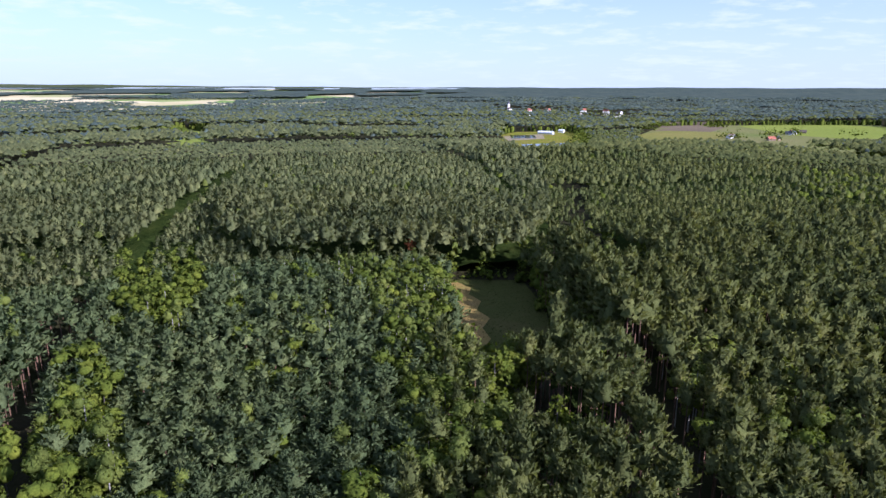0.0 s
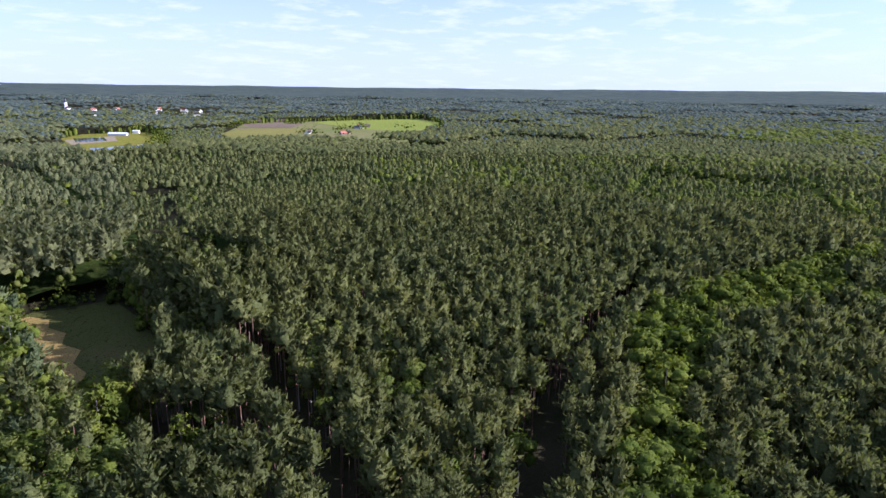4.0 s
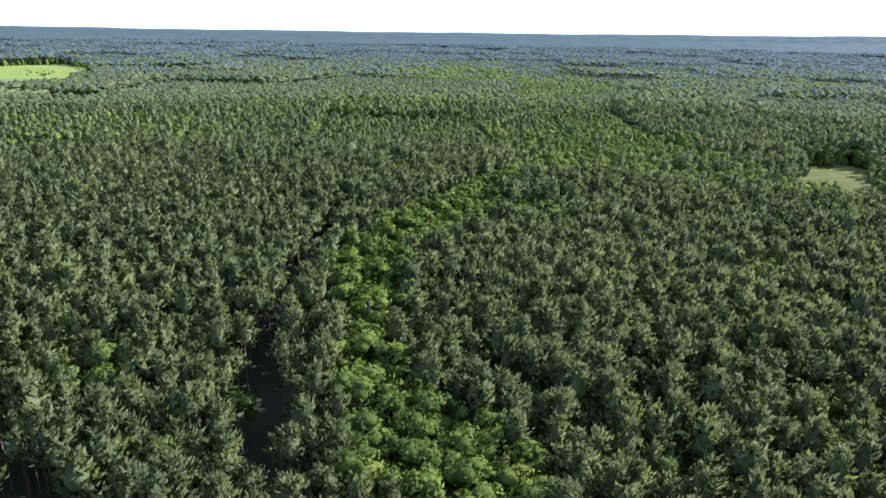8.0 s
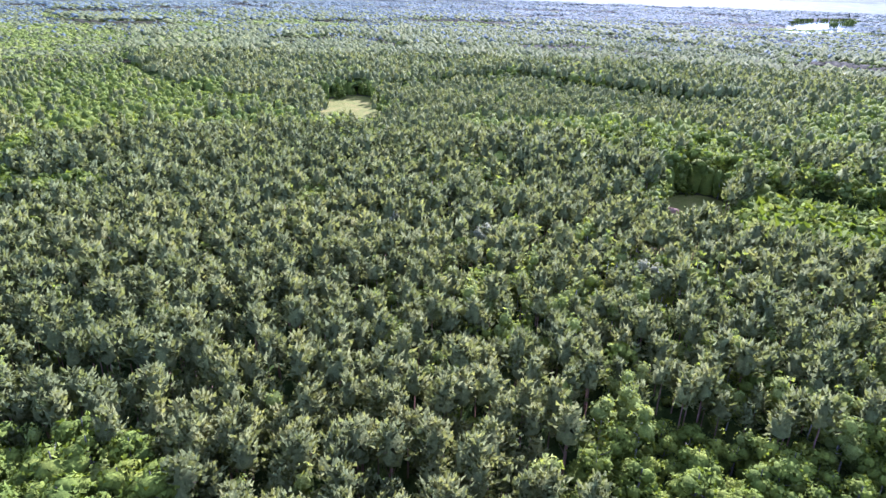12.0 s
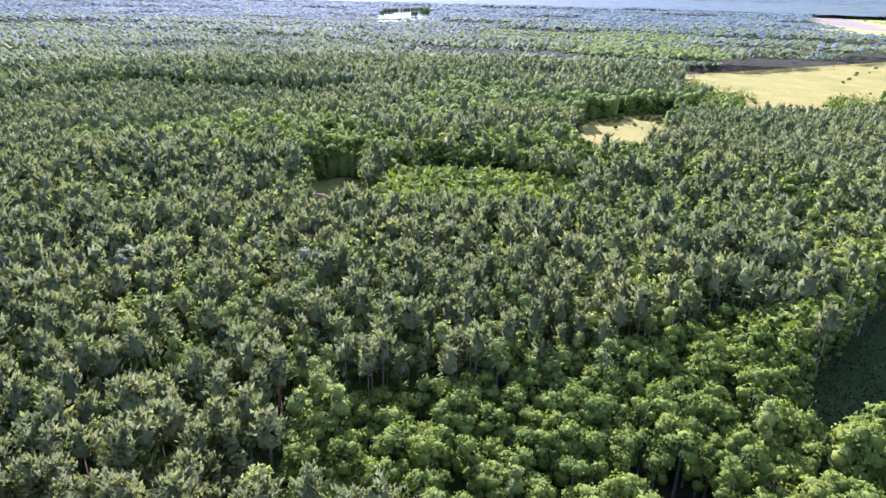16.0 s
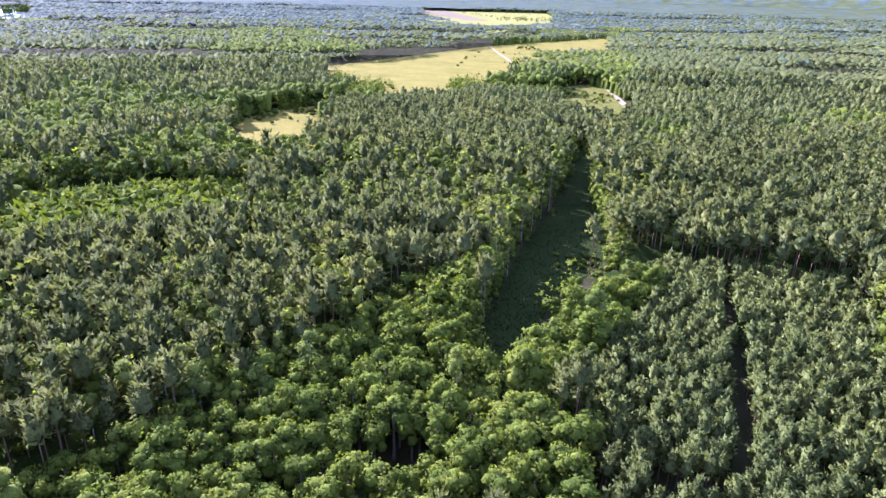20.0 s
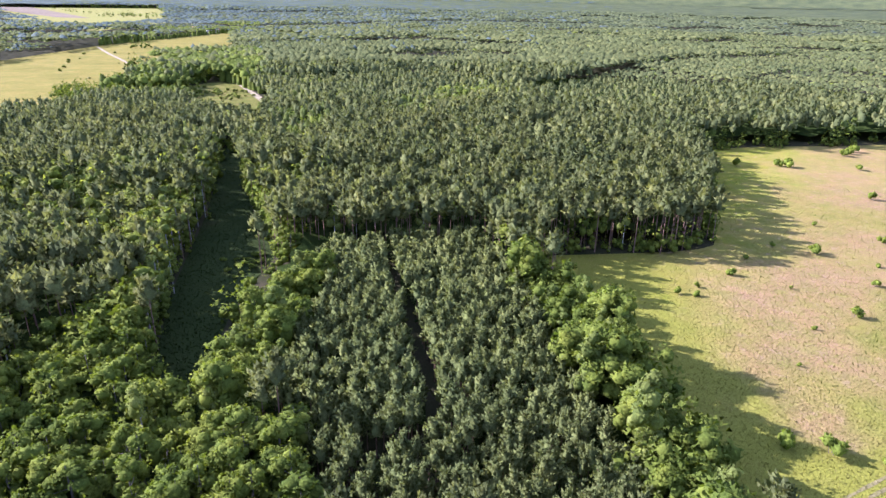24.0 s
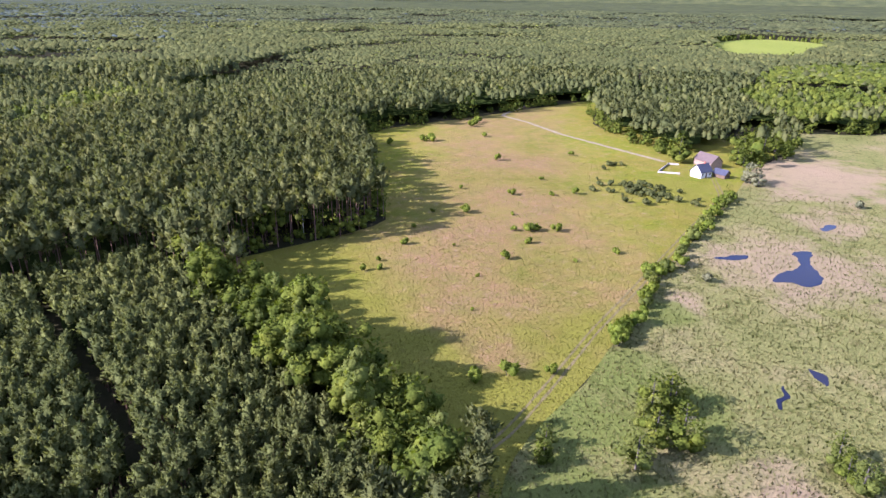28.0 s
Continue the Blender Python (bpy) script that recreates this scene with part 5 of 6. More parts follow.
def ribbon(name, line, width, mat, label, lift=0.09, shift=0.0):
    """A track along a line, with uneven edges."""
    pts = []
    for (x1, y1), (x2, y2) in zip(line, line[1:]):
        n = max(2, int(math.hypot(x2 - x1, y2 - y1) / 2.5))
        pts += [(x1 + (x2 - x1) * k / n, y1 + (y2 - y1) * k / n) for k in range(n)]
    pts = np.array(pts + [line[-1]])
    for _ in range(6):
        pts[1:-1] = 0.25 * pts[:-2] + 0.5 * pts[1:-1] + 0.25 * pts[2:]
    d = np.gradient(pts, axis=0)
    d /= np.linalg.norm(d, axis=1, keepdims=True)
    side = np.stack([-d[:, 1], d[:, 0]], 1)
    w = width * 0.5 * np.random.default_rng(5).uniform(0.7, 1.3, (2, len(pts), 1))
    z = np.full((len(pts), 1), lift)
    a, b = np.hstack([pts + side * (shift + w[0]), z]), np.hstack([pts + side * (shift - w[1]), z])
    n = len(pts)
    f = np.concatenate([[(i, n + i, n + i + 1), (i, n + i + 1, i + 1)] for i in range(n - 1)])
    ob = new(name, fast_mesh(name, np.vstack([a, b]), f, [mat], smooth=True))
    return tagged(ob, label, "track", "", "structure")


M_RUT = ground_mat("worn_grass", [(0.3, (0.16, 0.15, 0.06)), (0.7, (0.24, 0.2, 0.1))], 0.2, 2.0)
ribbon("wheel_rut", TRACK, 0.6, M_RUT, "worn wheel rut of a meadow track", shift=0.85)
ribbon("wheel_rut", TRACK, 0.6, M_RUT, "worn wheel rut of a meadow track", shift=-0.85)
ribbon("sandy_road", ROAD, 3.0, M_SAND, "pale sandy track leading to the farm", 0.11)
ribbon("sandy_road", [(-42, -470), (-41, -500), (-30, -612), (-10, -718), (0, -760)], 5.0, M_SAND, "pale sandy forest road", 0.2)
ribbon("sandy_road", [(145, -1097), (115, -965), (77, -817)], 4.0, M_SAND, "pale track across the straw field", 0.45)


# ---- trees and shrubs that stand alone ----
def lone(name, label, category, group, x, y, kind, height, width, leaf, seed, count=400, grow=1.0):
    """One tree or shrub with its trunk and crown."""
    root = new(name)
    tagged(root, label, category, group)
    tv, tf, tn = trunk(kind, 6, 5, seed)
    part("trunk", fast_mesh("trunk", tv, tf, [BARK[kind]], smooth=True), root)
    cv, cf, cn = crown(kind, 900 + seed, count, grow)
    part("crown", fast_mesh("crown", cv, cf, [leaf], smooth=True, normals=cn), root)
    root.matrix_basis = pose(x, y, float(rise(math.hypot(x, y))), 0, 0, seed * 47 % 360)
    k = height / TOP[kind]
    root.scale = (width, width, k)
    return root


def shrub_mesh(seed, count=120):
    r = np.random.default_rng(seed)
    lumps = [(r.uniform(-0.5, 0.5), r.uniform(-0.5, 0.5), r.uniform(0.35, 0.75), r.uniform(0.35, 0.55), 0.9) for _ in range(6)]
    c, d = crown_points(r, count, lumps)
    out = d * 0.7 + c * 0.5
    return joined([flakes(c, np.cross(d, r.normal(size=d.shape)) * 0.6 + d * 0.5 + (0, 0, 0.3), 0.26, 0.11, r, out)] + blob(lumps, 0.88))


SHRUBS = []
for v in range(5):
    cv, cf, cn = shrub_mesh(v)
    SHRUBS.append((cv, cf, cn))
shrub_meshes = {}


def shrub(x, y, size, leaf=None, label="", high=1.0, group="shrubs of the meadow", name="shrub"):
    """A shrub: short stems and a leafy body, resting on the ground."""
    leaf = leaf or M_BIRCH
    v = int(abs(x * 7 + y * 13)) % 5
    key = (v, leaf.name)
    if key not in shrub_meshes:
        cv, cf, cn = SHRUBS[v]
        st = joined([tube([(0.15 * math.cos(a), 0.15 * math.sin(a), 0), (0.3 * math.cos(a), 0.3 * math.sin(a), 0.5)], [0.03, 0.015], 3) for a in (0, 2.1, 4.2)])
        shrub_meshes[key] = (fast_mesh("foliage", cv, cf, [leaf], smooth=True, normals=cn), fast_mesh("stems", st[0], st[1], [M_GREYBARK], smooth=True))
    root = new(name)
    tagged(root, label or "small bright green shrub standing in dry meadow grass", "shrub", group)
    part("foliage", shrub_meshes[key][0], root)
    part("stems", shrub_meshes[key][1], root)
    root.matrix_basis = pose(x, y, 0.03, 0, 0, (x * 31 + y * 17) % 360)
    root.scale = (size, size, size * high)


# single shrubs on the meadow: place, size
for x, y, q in ((-92.6, -66.4, 1.7), (-98.7, -61.9, 2.0), (-141, -131.5, 1.4), (-152, -100, 1.7), (-180.6, -136.6, 1.9), (-179, -107.6, 2.0), (-181, -106, 1.5), (-185.5, -100.5, 1.7),
                (-168.8, -101.5, 1.3), (-257, -175, 2.0), (-269.5, -230, 2.6), (-266, -233, 2.2), (-245, -239, 2.4), (-212, -137, 1.5), (-230.5, -117, 1.7), (-180, -75.5, 1.2), (-117, -126, 1.2),
                (-121, -123, 1.0), (-125, -128, 0.9), (-293, -154, 1.5), (-105.5, -55.5, 1.3), (-176, -112, 1.2), (-222, -124, 1.1), (-205, -158, 1.0), (-150, -118, 0.7), (-136, -98, 0.7), (-118, -86, 0.6),
                (-165, -82, 0.7), (-190, -122, 0.8), (-240, -140, 1.0), (-155, -140, 0.9), (-172, -146, 1.0), (-300, -215, 1.6), (-320, -240, 2.2), (-335, -246, 2.6), (-328, -243, 2.0)):
    shrub(x, y, q * 1.25, M_SHRUB, high=1.25)
srng = random.Random(11)
for _ in range(60):  # dark low pines and junipers before the farm
    x, y = srng.gauss(-253, 6), srng.gauss(-97, 10)
    shrub(x, y, srng.uniform(1.1, 2.3), M_PINE, "low dark green conifer bush in dry grass", 1.1, "dark bushes before the farm", "juniper_bush")
for _ in range(7):
    shrub(srng.gauss(-285, 4), srng.gauss(-128, 3), srng.uniform(1.2, 2.0), M_PINE, "low dark green conifer bush in dry grass", 1.1, "dark bushes before the farm", "juniper_bush")
# hedge between meadow and reed bed
HEDGE = [(-128, -50.5), (-151, -53), (-171, -60), (-183, -58.5), (-205, -61), (-226.5, -63.5), (-251, -66), (-275, -68)]
for (x1, y1), (x2, y2) in zip(HEDGE, HEDGE[1:]):
    n = int(math.hypot(x2 - x1, y2 - y1) / 2.6)
    for k in range(n):
        if srng.random() < 0.88:
            shrub(x1 + (x2 - x1) * k / n + srng.gauss(0, 0.8), y1 + (y2 - y1) * k / n + srng.gauss(0, 1.0), srng.uniform(1.5, 3.1), srng.choice((M_SHRUB, M_SHRUB, M_BIRCH)),
                  "dense leafy hedge shrub beside the meadow track", srng.uniform(0.9, 1.4), "hedge along the track")
for x, y, q, hi in ((-171, -61.5, 2.7, 1.3), (-151, -54, 3.0, 1.2), (-130, -51, 3.1, 1.2), (-134, -51.5, 2.6, 1.3), (-126, -49.5, 2.4, 1.4), (-172, -58, 2.6, 1.2)):
    shrub(x, y, q, M_SHRUB, "tall rounded leafy bush at the meadow's edge", hi, "hedge along the track")
for x, y, q in ((-177, -46, 2.4), (-290, -24, 2.6)):
    shrub(x, y, q, M_WILLOW, "pale grey-green willow bush in the reed bed", 1.1, "bushes of the reed bed", "willow_bush")
for x, y, q in ((-184, -151.5, 3.0), (184, -151.6, 2.6), (186.5, -153.5, 2.4)):
    if x > 0:
        shrub(x, y, q, M_OAK, "rounded green bush on the forest clearing", 0.9, "bushes of the clearing")
for _ in range(22):  # scrub in the shaded glade
    shrub(srng.gauss(-6, 3.5), srng.gauss(-186, 6), srng.uniform(0.8, 1.7), M_OAK, "low green scrub in the shaded glade", 0.8, "scrub of the glade")

LEAFY = (("leafy_tree", "full leafy tree standing at the edge of the reed bed", "tree", "trees by the reed bed"))
for i, (x, y, h, w, leaf) in enumerate(((-105, -33, 9.5, 1.2, M_OAK), (-109, -31, 9, 1.05, M_OAK), (-100, -25, 10, 1.3, M_OAK), (-97, -29, 8.5, 1.0, M_OAK), (-89, -29, 8, 1.1, M_BIRCH), (-112, -31, 6.5, 0.9, M_BIRCH), (-83, -43.5, 6, 0.7, M_BIRCH),
                                        (-80, -42, 5, 0.7, M_OAK), (-113, -2.5, 7.5, 0.8, M_BIRCH), (-108, 2, 7, 0.9, M_BIRCH), (-110, -0.5, 5.5, 0.8, M_OAK), (-101, -33, 6, 0.7, M_BIRCH))):
    lone(*LEAFY, x, y, FULL, h, w, leaf, i, 520, 0.95)
for i, (x, y, h, w) in enumerate(((-318, -107, 15, 2.0), (-333, -83, 11, 1.5), (-341, -79, 13, 1.6), (-349, -85, 13, 1.6), (-357, -77, 13, 1.7), (-369, -85, 12, 1.6), (-379, -76, 11, 1.5), (-384, -82, 8, 0.9),
                                  (-330, -79, 7, 0.9), (-401, -80, 6, 0.9))):
    lone("farm_tree", "rounded green leafy tree beside the farm buildings", "tree", "trees round the farm", x, y, FULL, h, w, M_OAK, 20 + i, 360, 1.3)
lone("silver_willow", "large silvery-grey willow tree beside the farm", "tree", "", -300, -67.5, FULL, 9.5, 1.7, M_WILLOW, 33, 500, 1.2)
lone("willow_tree", "silvery willow leaning over the reeds", "tree", "", -296, -63, FULL, 7, 1.1, M_WILLOW, 34, 200, 0.9)
lone("oak_tree", "single rounded tree at the mouth of the glade", "tree", "", -18.9, -184, FULL, 11, 1.6, M_OAK, 35, 300, 1.0)
for i, (x, y, h, w) in enumerate(((12, 133, 17, 1.5), (24, 118, 14, 1.3), (-9, 144, 14, 1.3), (32, 119, 13, 1.2), (22, 144, 15, 1.3), (7, 149, 14, 1.2), (15, 137, 15, 1.3))):
    lone("leafy_tree", "tall full-crowned leafy tree beside the small forest opening", "tree", "trees by the forest opening", x, y, FULL, h, w, M_OAK, 60 + i, 520, 1.15)
mv, mf, mn = dome(np.random.default_rng(3), 1.7, 3.2, 9, 2, 0.0)
mound = new("soil_mound", fast_mesh("soil_mound", mv * (1.2, 0.9, 1.0), mf, [M_SOIL], smooth=True))
tagged(mound, "heap of bare reddish-brown soil on the clearing", "mound")
mound.matrix_basis = pose(193, -142, 0.02, 0, 0, 30)
lone("small_tree", "small upright tree on the grassy clearing", "tree", "", 204, -171, FULL, 9, 0.9, M_OAK, 36)
lone("dead_pine_tree", "dying pine with rust-red needles in the forest", "tree", "", -12.8, 246, PINE, 17, 0.9, M_RED, 37)
for i, (x, y) in enumerate(((152, -55), (167, -32), (121, -84), (118, -86), (150, -52))):
    lone("flowering_tree", "forest tree covered with white blossom", "tree", "blossoming trees", x, y, BIRCH, 16.5, 1.1, M_WILLOW, 40 + i, 300)
for i, (x, y) in enumerate(((48, -137), (45, -98), (60, -84))):
    lone("pale_birch_tree", "birch with thin pale grey-green foliage", "tree", "pale birches", x, y, BIRCH, 15.5, 1.3, M_BIRCH, 50 + i, 320)


# ---- buildings ----
M_WHITE = plain("white_render", (0.78, 0.77, 0.74), 0.85, 0.6, 0.08)
M_WORN = plain("worn_render", (0.4, 0.38, 0.34), 0.9, 1.2, 0.3)
M_SLATE = plain("dark_roof", (0.045, 0.05, 0.075), 0.5, 1.0, 0.3)
M_OLDROOF = plain("weathered_roof", (0.095, 0.07, 0.062), 0.8, 0.7, 0.2)
M_PLANK = plain("brown_planks", (0.26, 0.19, 0.14), 0.85, 1.5, 0.3)
M_REDROOF = plain("red_tiles", (0.4, 0.13, 0.08), 0.7, 0.5, 0.2)
M_METAL = plain("pale_metal_roof", (0.62, 0.66, 0.72), 0.35, 0.2, 0.1)
M_BLUE = plain("grey_cladding", (0.5, 0.54, 0.62), 0.5, 0.3, 0.1)
M_GLASS = plain("window_glass", (0.03, 0.035, 0.04), 0.1, 1.0, 0.2)
M_TIMBER = plain("dark_timber", (0.12, 0.08, 0.05), 0.8, 1.5, 0.3)


def box_mesh(name, mat, *boxes):
    """Bevelled boxes (x0, y0, z0, x1, y1, z1) in one mesh."""
    bm = bmesh.new()
    for x0, y0, z0, x1, y1, z1 in boxes:
        made = bmesh.ops.create_cube(bm, size=1.0, matrix=Matrix.Translation(((x0 + x1) / 2, (y0 + y1) / 2, (z0 + z1) / 2)) @ Matrix.Diagonal((x1 - x0, y1 - y0, z1 - z0, 1)))
    me = bpy.data.meshes.new(name)
    bmesh.ops.bevel(bm, geom=bm.edges[:], offset=0.03, segments=1, affect="EDGES")
    bm.to_mesh(me)
    bm.free()
    me.materials.append(mat)
    return me


def gable_mesh(name, mat, length, width, wall, ridge):
    """Walls with two gables; the ridge runs along x."""
    l, w = length / 2, width / 2
    v = [(-l, -w, 0), (l, -w, 0), (l, w, 0), (-l, w, 0), (-l, -w, wall), (l, -w, wall), (l, w, wall), (-l, w, wall), (-l, 0, ridge), (l, 0, ridge)]
    f = [(0, 1, 5), (0, 5, 4), (2, 3, 7), (2, 7, 6), (1, 2, 6), (1, 6, 5), (5, 6, 9), (3, 0, 4), (3, 4, 7), (7, 4, 8), (4, 5, 9), (4, 9, 8), (6, 7, 8), (6, 8, 9)]
    return fast_mesh(name, v, f, [mat])


def roof_mesh(name, mat, length, width, wall, ridge, over=0.45, thick=0.18):
    """Two thick slopes with eaves."""
    l, w = length / 2 + over, width / 2 + over
    drop = (ridge - wall) / (width / 2) * over
    v = []
    for dz in (0.02, thick):
        v += [(-l, -w, wall - drop + dz), (l, -w, wall - drop + dz), (l, 0, ridge + dz), (-l, 0, ridge + dz), (-l, w, wall - drop + dz), (l, w, wall - drop + dz)]
    f = [(6, 7, 8), (6, 8, 9), (9, 8, 11), (9, 11, 10), (1, 0, 3), (1, 3, 2), (2, 3, 4), (2, 4, 5), (0, 1, 7), (0, 7, 6), (5, 4, 10), (5, 10, 11), (1, 2, 8), (1, 8, 7), (2, 5, 11), (2, 11, 8), (3, 0, 6),
         (3, 6, 9), (4, 3, 9), (4, 9, 10)]
    return fast_mesh(name, v, f, [mat])


def building(name, label, category, x, y, turn, length, width, wall, ridge, wall_mat, roof_mat, windows=3, door=True, chimney=True, group=""):
    """A gabled building with its walls, roof, windows, door and chimney."""
    root = new(name)
    tagged(root, label, category, group)
    part("wall", gable_mesh("wall", wall_mat, length, width, wall, ridge), root)
    part("roof", roof_mesh("roof", roof_mat, length, width, wall, ridge), root)
    for side in (-1, 1):
        for k in range(windows):
            wx = -length / 2 + length * (k + 0.5) / windows
            if side < 0 and door and k == windows // 2:
                part("door", box_mesh("door", M_TIMBER, (wx - 0.5, -width / 2 - 0.05, 0.02, wx + 0.5, -width / 2 + 0.02, 2.1)), root)
                continue
            y0 = side * width / 2
            win = part("window", box_mesh("window", M_WHITE, (wx - 0.6, y0 - 0.05, 0.95, wx + 0.6, y0 + 0.05, 2.25)), root)
            part("pane", box_mesh("pane", M_GLASS, (wx - 0.48, y0 - 0.08, 1.05, wx + 0.48, y0 + 0.08, 2.15)), win)
    for side in (-1, 1):
        if windows:
            x0 = side * length / 2
            win = part("window", box_mesh("window", M_WHITE, (x0 - 0.05, -0.5, wall + 0.2, x0 + 0.05, 0.5, wall + 1.3)), root)
            part("pane", box_mesh("pane", M_GLASS, (x0 - 0.08, -0.4, wall + 0.3, x0 + 0.08, 0.4, wall + 1.2)), win)
    if chimney:
        part("chimney", box_mesh("chimney", M_REDROOF, (length * 0.15, -0.3, ridge - 0.6, length * 0.15 + 0.6, 0.3, ridge + 0.9)), root)
    root.matrix_basis = pose(x, y, float(rise(math.hypot(x, y))) + 0.05, 0, 0, turn)
    return root


building("farmhouse", "small white farmhouse with a steep dark roof", "house", -297, -88.5, 160, 7.6, 5.8, 2.9, 5.9, M_WHITE, M_SLATE)
building("barn", "long weathered barn with a faded brownish roof", "barn", -320, -93.0, 62, 11.5, 7.0, 3.0, 6.0, M_PLANK, M_OLDROOF, 0, True, False)
building("shed", "low dark shed with weathered plank walls and dark roof", "shed", -302, -80.8, 75, 6.0, 4.2, 2.0, 3.7, M_TIMBER, M_SLATE, 1, True, False)
yard = new("yard_wall")
tagged(yard, "low white wall enclosing the farm's garden", "wall", "", "structure")
for (x1, y1), (x2, y2) in (((-289.5, -106), (-309, -108.5)), ((-289.5, -106), (-293.5, -97)), ((-309, -108.5), (-311, -104))):
    L, a = math.hypot(x2 - x1, y2 - y1), math.atan2(y2 - y1, x2 - x1)
    seg = part("wall_panel", box_mesh("wall_panel", M_WORN, (0, -0.12, 0, L, 0.12, 0.85)), yard)
    seg.matrix_basis = Matrix.Translation((x1, y1, 0.05)) @ Matrix.Rotation(a, 4, "Z")
building("forest_house", "house with a grey-blue roof hidden among trees", "house", -49, -326, 20, 14, 9, 3.5, 7.0, M_PLANK, M_METAL)
building("farm_hall", "long low hall with white walls and pale roof", "hall", 172, 1066, -30, 26, 9, 3.2, 5.2, M_BLUE, M_METAL, 0, False, False)
building("farm_hall", "white block-like store by the hall", "hall", 205, 1105, -30, 9, 7, 4, 5.5, M_WHITE, M_METAL, 0, False, False)
hrng = random.Random(4)
for x, y in ((443, 985), (455, 1000), (487, 945), (500, 952), (576, 1063), (590, 1075), (706, 1003), (604, 1109), (620, 1100)):
    building("farmhouse", "small farmhouse among trees in the valley", "house", x, y, hrng.uniform(0, 180), 10.5, 7, 3.0, 6.2, hrng.choice((M_WHITE, M_PLANK)), hrng.choice((M_REDROOF, M_OLDROOF, M_SLATE, M_OLDROOF)), 2, True, False, "valley farms")
for k in range(16):
    x, y = hrng.uniform(220, 480), hrng.uniform(1580, 1900)
    building("village_house", "village house with red roof among trees far away", "house", x, y, hrng.uniform(0, 180), 16, 10, 6, 11, M_WHITE, hrng.choice((M_REDROOF, M_REDROOF, M_OLDROOF)), 2, False, False, "village houses")
for x, y in ((-392, -1571), (-360, -1560), (-420, -1590), (-20, -1492), (10, -1500), (-40, -1480), (60, -1470)):
    building("village_house", "far village house with a dark roof", "house", x, y, hrng.uniform(0, 180), 15, 9, 6, 11, M_WHITE, hrng.choice((M_REDROOF, M_SLATE, M_OLDROOF)), 2, False, False, "southern village houses")
building("farmhouse", "pale farmhouse beside the distant green field", "house", -1138, -195, 70, 16, 10, 5, 9, M_WHITE, M_METAL, 2, True, False)

church = new("church")
tagged(church, "white village church with a tall pointed tower", "church")
part("nave", gable_mesh("nave", M_WHITE, 26, 14, 16, 24), church)
part("roof", roof_mesh("roof", M_REDROOF, 26, 14, 16, 24), church)
tower = part("tower", box_mesh("tower", M_WHITE, (12, -4, 0, 20, 4, 38)), church)
sv, sf, sn = tube([(16, 0, 38), (16, 0, 52)], [5.4, 0.1], 8)
part("spire", fast_mesh("spire", sv, sf, [M_SLATE]), church)
church.matrix_basis = pose(189, 1826, float(rise(1836)), 0, 0, 100)
church.scale = (0.7, 0.7, 0.7)


# ---- grasses ----
def tuft_field(name, label, poly, mat, count, length, width, r_max, seed):
    """Grass or reed tufts over a stretch of open ground."""
    r = np.random.default_rng(seed)
    q = np.array(poly)
    x, y = r.uniform(q[:, 0].min(), q[:, 0].max(), count * 8), r.uniform(q[:, 1].min(), q[:, 1].max(), count * 8)
    d = np.hypot(x, y)
    k = inside(poly, x, y) & (d < r_max) & (r.random(len(x)) < np.clip((130 / d) ** 1.5, 0.1, 1))
    for p in PONDS:  # open water
        k &= ~inside(p, x, y) & ~near_line(p + p[:1], x, y, 0.7)
    x, y = x[k][:count], y[k][:count]
    c = np.stack([x, y, np.full(len(x), 0.05)], 1)
    way = r.normal(size=c.shape) * 0.3 + (0, 0, 1)
    out = np.tile((0.0, 0.0, 1.0), (len(x), 1)) + r.normal(size=c.shape) * 0.12
    v, f, n = flakes(c, way, length, width, r, out)
    tagged(new(name, fast_mesh(name, v, f, [mat], smooth=True, normals=n)), label, "grass", "", "stuff")


tuft_field("meadow_grass", "dry tufts of yellow-green meadow grass", BIG_MEADOW, M_GRASS, 60000, 0.36, 0.17, 330, 1)
tuft_field("reeds", "dense green and straw-coloured reeds", MARSH, M_REED, 46000, 0.75, 0.2, 300, 2)

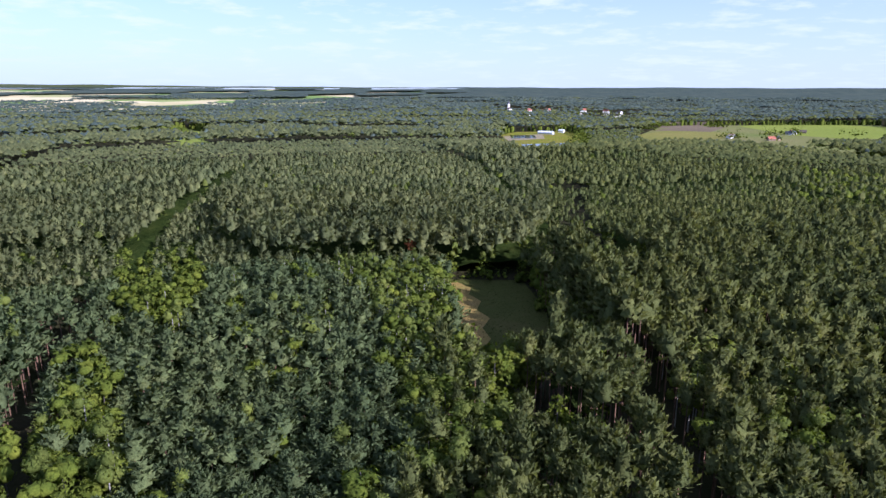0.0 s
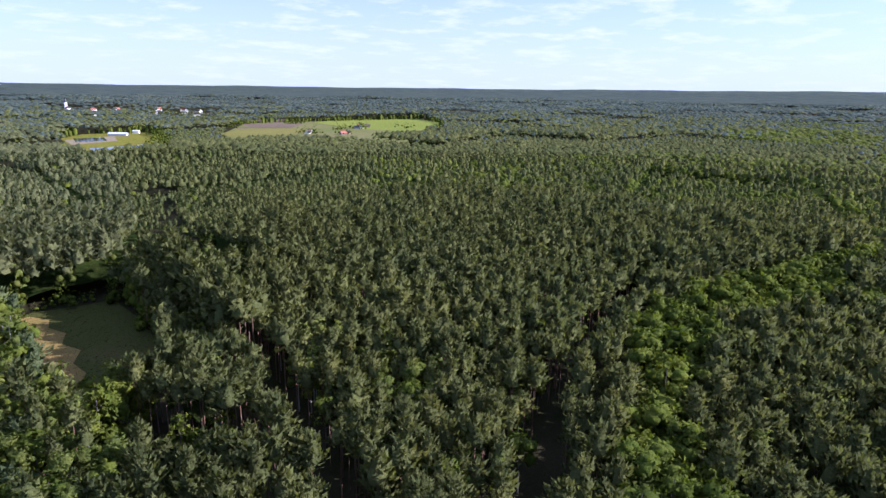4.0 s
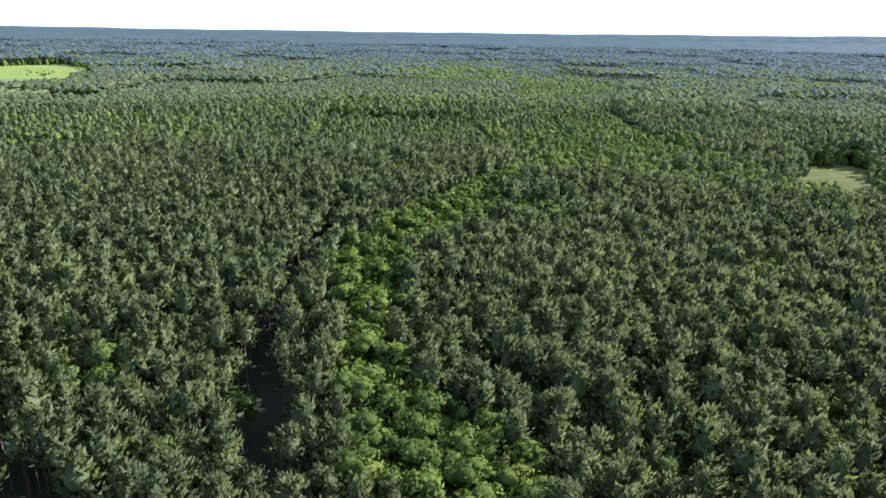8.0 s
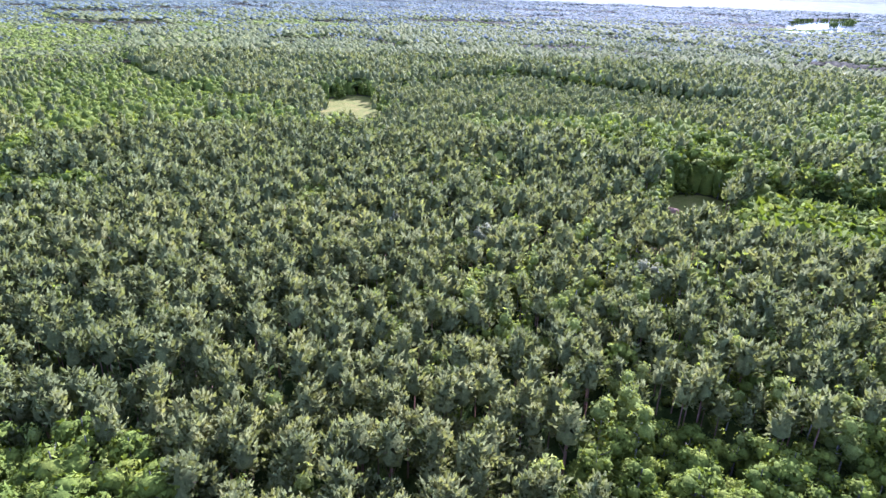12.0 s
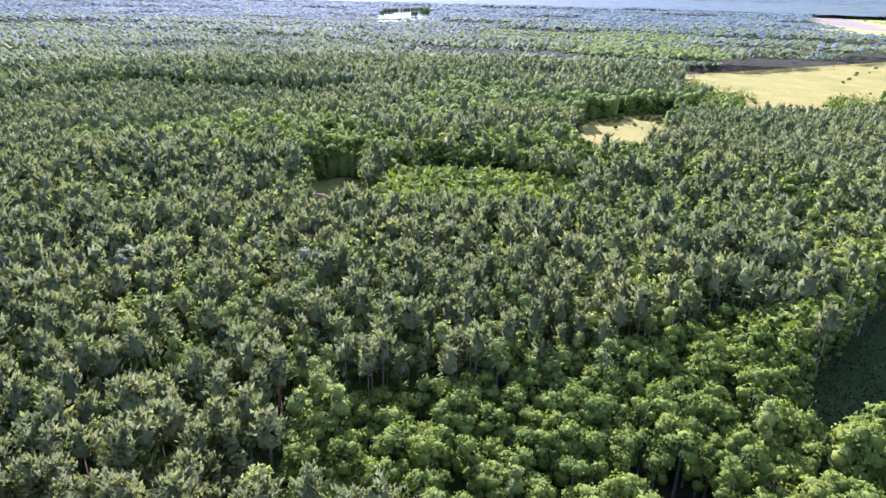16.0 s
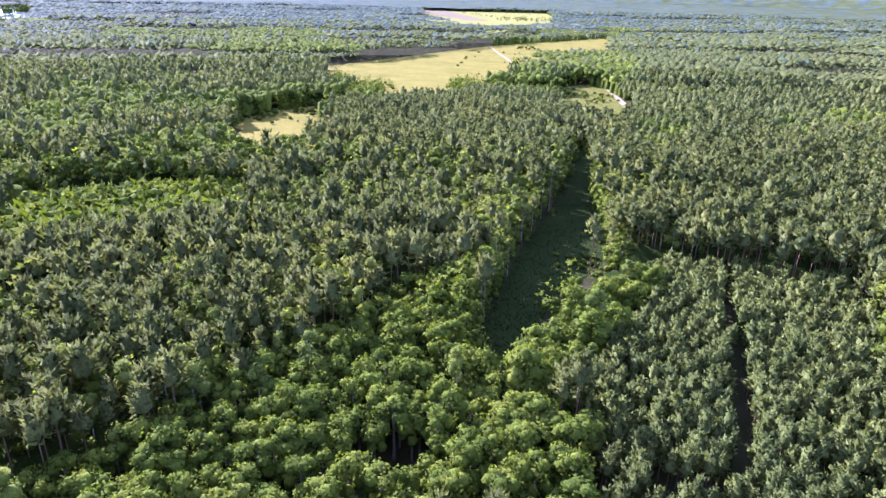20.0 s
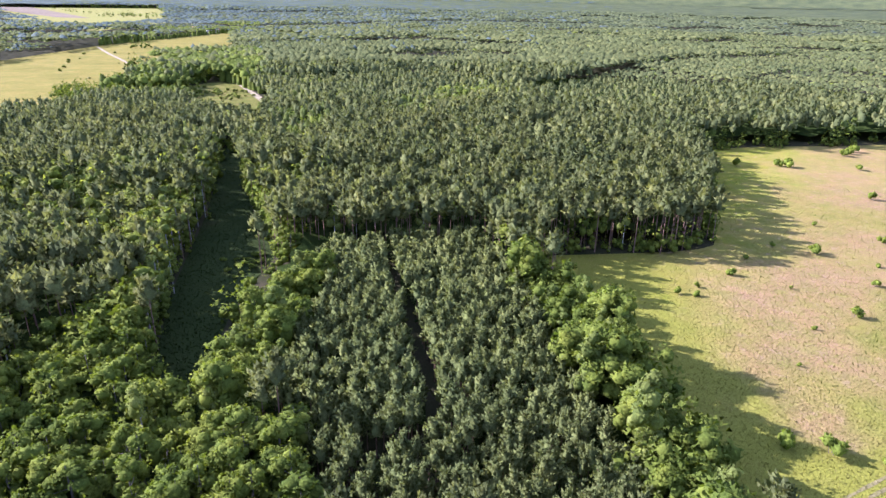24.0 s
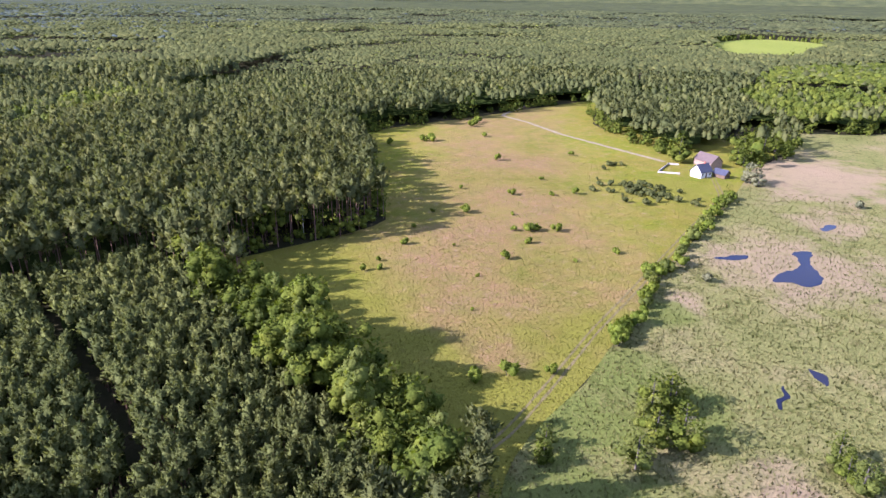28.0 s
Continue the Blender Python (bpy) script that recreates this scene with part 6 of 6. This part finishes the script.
# tufts take the shade-dark leaf colour to match the glade
tuft_field("glade_shade_grass", "rough grass of the glade, coloured dark for shade", GLADE, M_SHADELEAF, 6000, 0.5, 0.25, 400, 3)
# field tufts in the shade-dark leaf colour
tuft_field("field_grass", "short grass on the forest field, coloured dark for shade", SMALL_FIELD, M_SHADELEAF, 2500, 0.2, 0.3, 400, 4)
vrng = np.random.default_rng(21)
vx, vy = [], []
for cx, cy, n, spread in ((449, 990, 12, 9), (492, 948, 9, 8), (583, 1068, 10, 10), (612, 1104, 10, 10), (20, -1490, 40, 40), (-392, -1571, 30, 30), (76, -800, 8, 10), (88, -1070, 9, 12), (189, 1840, 40, 60),
                          (330, 1740, 160, 110), (-1138, -195, 16, 18), (381, 1465, 30, 22), (391, 1364, 34, 22), (416, 1290, 30, 20), (229, 1576, 40, 40), (228, 1360, 34, 24), (246, 1268, 26, 18), (60, -1465, 40, 45),
                          (180, -2250, 60, 60)):
    vx.append(vrng.normal(cx, spread, n))
    vy.append(vrng.normal(cy, spread, n))
for x1, y1, x2, y2, n, wide in ((194, 928, 197, 789, 40, 9), (197, 789, 235, 753, 26, 9), (235, 753, 315, 706, 44, 9), (315, 706, 331, 643, 26, 8), (331, 643, 459, 690, 60, 9), (459, 690, 560, 745, 50, 9), (231, 1087, 218, 929, 60, 10),
                                (218, 929, 269, 880, 40, 10), (520, 1260, 562, 1260, 16, 4), (346, 1187, 394, 1173, 16, 5), (611, 1386, 901, 1362, 70, 6), (499, 1036, 560, 1067, 9, 3), (640, 1045, 701, 1024, 5, 3),
                                (550, -2880, 376, -2498, 9, 4), (376, -2498, 164, -2203, 10, 4)):
    t = vrng.random(n)
    vx.append(x1 + (x2 - x1) * t + vrng.normal(0, wide, n))
    vy.append(y1 + (y2 - y1) * t + vrng.normal(0, wide, n))
forest("valley_trees", "rounded leafy trees standing round the farms and fields", np.concatenate(vx), np.concatenate(vy), FULL, 6, 12, 2.4, stem=False, core=2, size=1.35)
brng = random.Random(8)
for _ in range(70):  # bushes creeping into the small straw field
    k = brng.random()
    shrub(204 - 36 * k + brng.gauss(0, 5), -385 - 45 * k + brng.gauss(0, 22), brng.uniform(0.9, 2.2), M_OAK, "dark green bush on the straw field", 1.1, "bushes of the straw field")
for _ in range(26):
    shrub(brng.uniform(-20, 150), brng.uniform(-1000, -640), brng.uniform(1.2, 2.6), M_OAK, "dark green bush on the straw field", 1.0, "bushes of the straw field")
for _ in range(40):
    k = brng.random()
    shrub(10 - 45 * k + brng.gauss(0, 5), -560 + 20 * k + brng.gauss(0, 16), brng.uniform(1.2, 2.4), M_BIRCH, "light green bush beside the sandy road", 1.1, "bushes by the road")
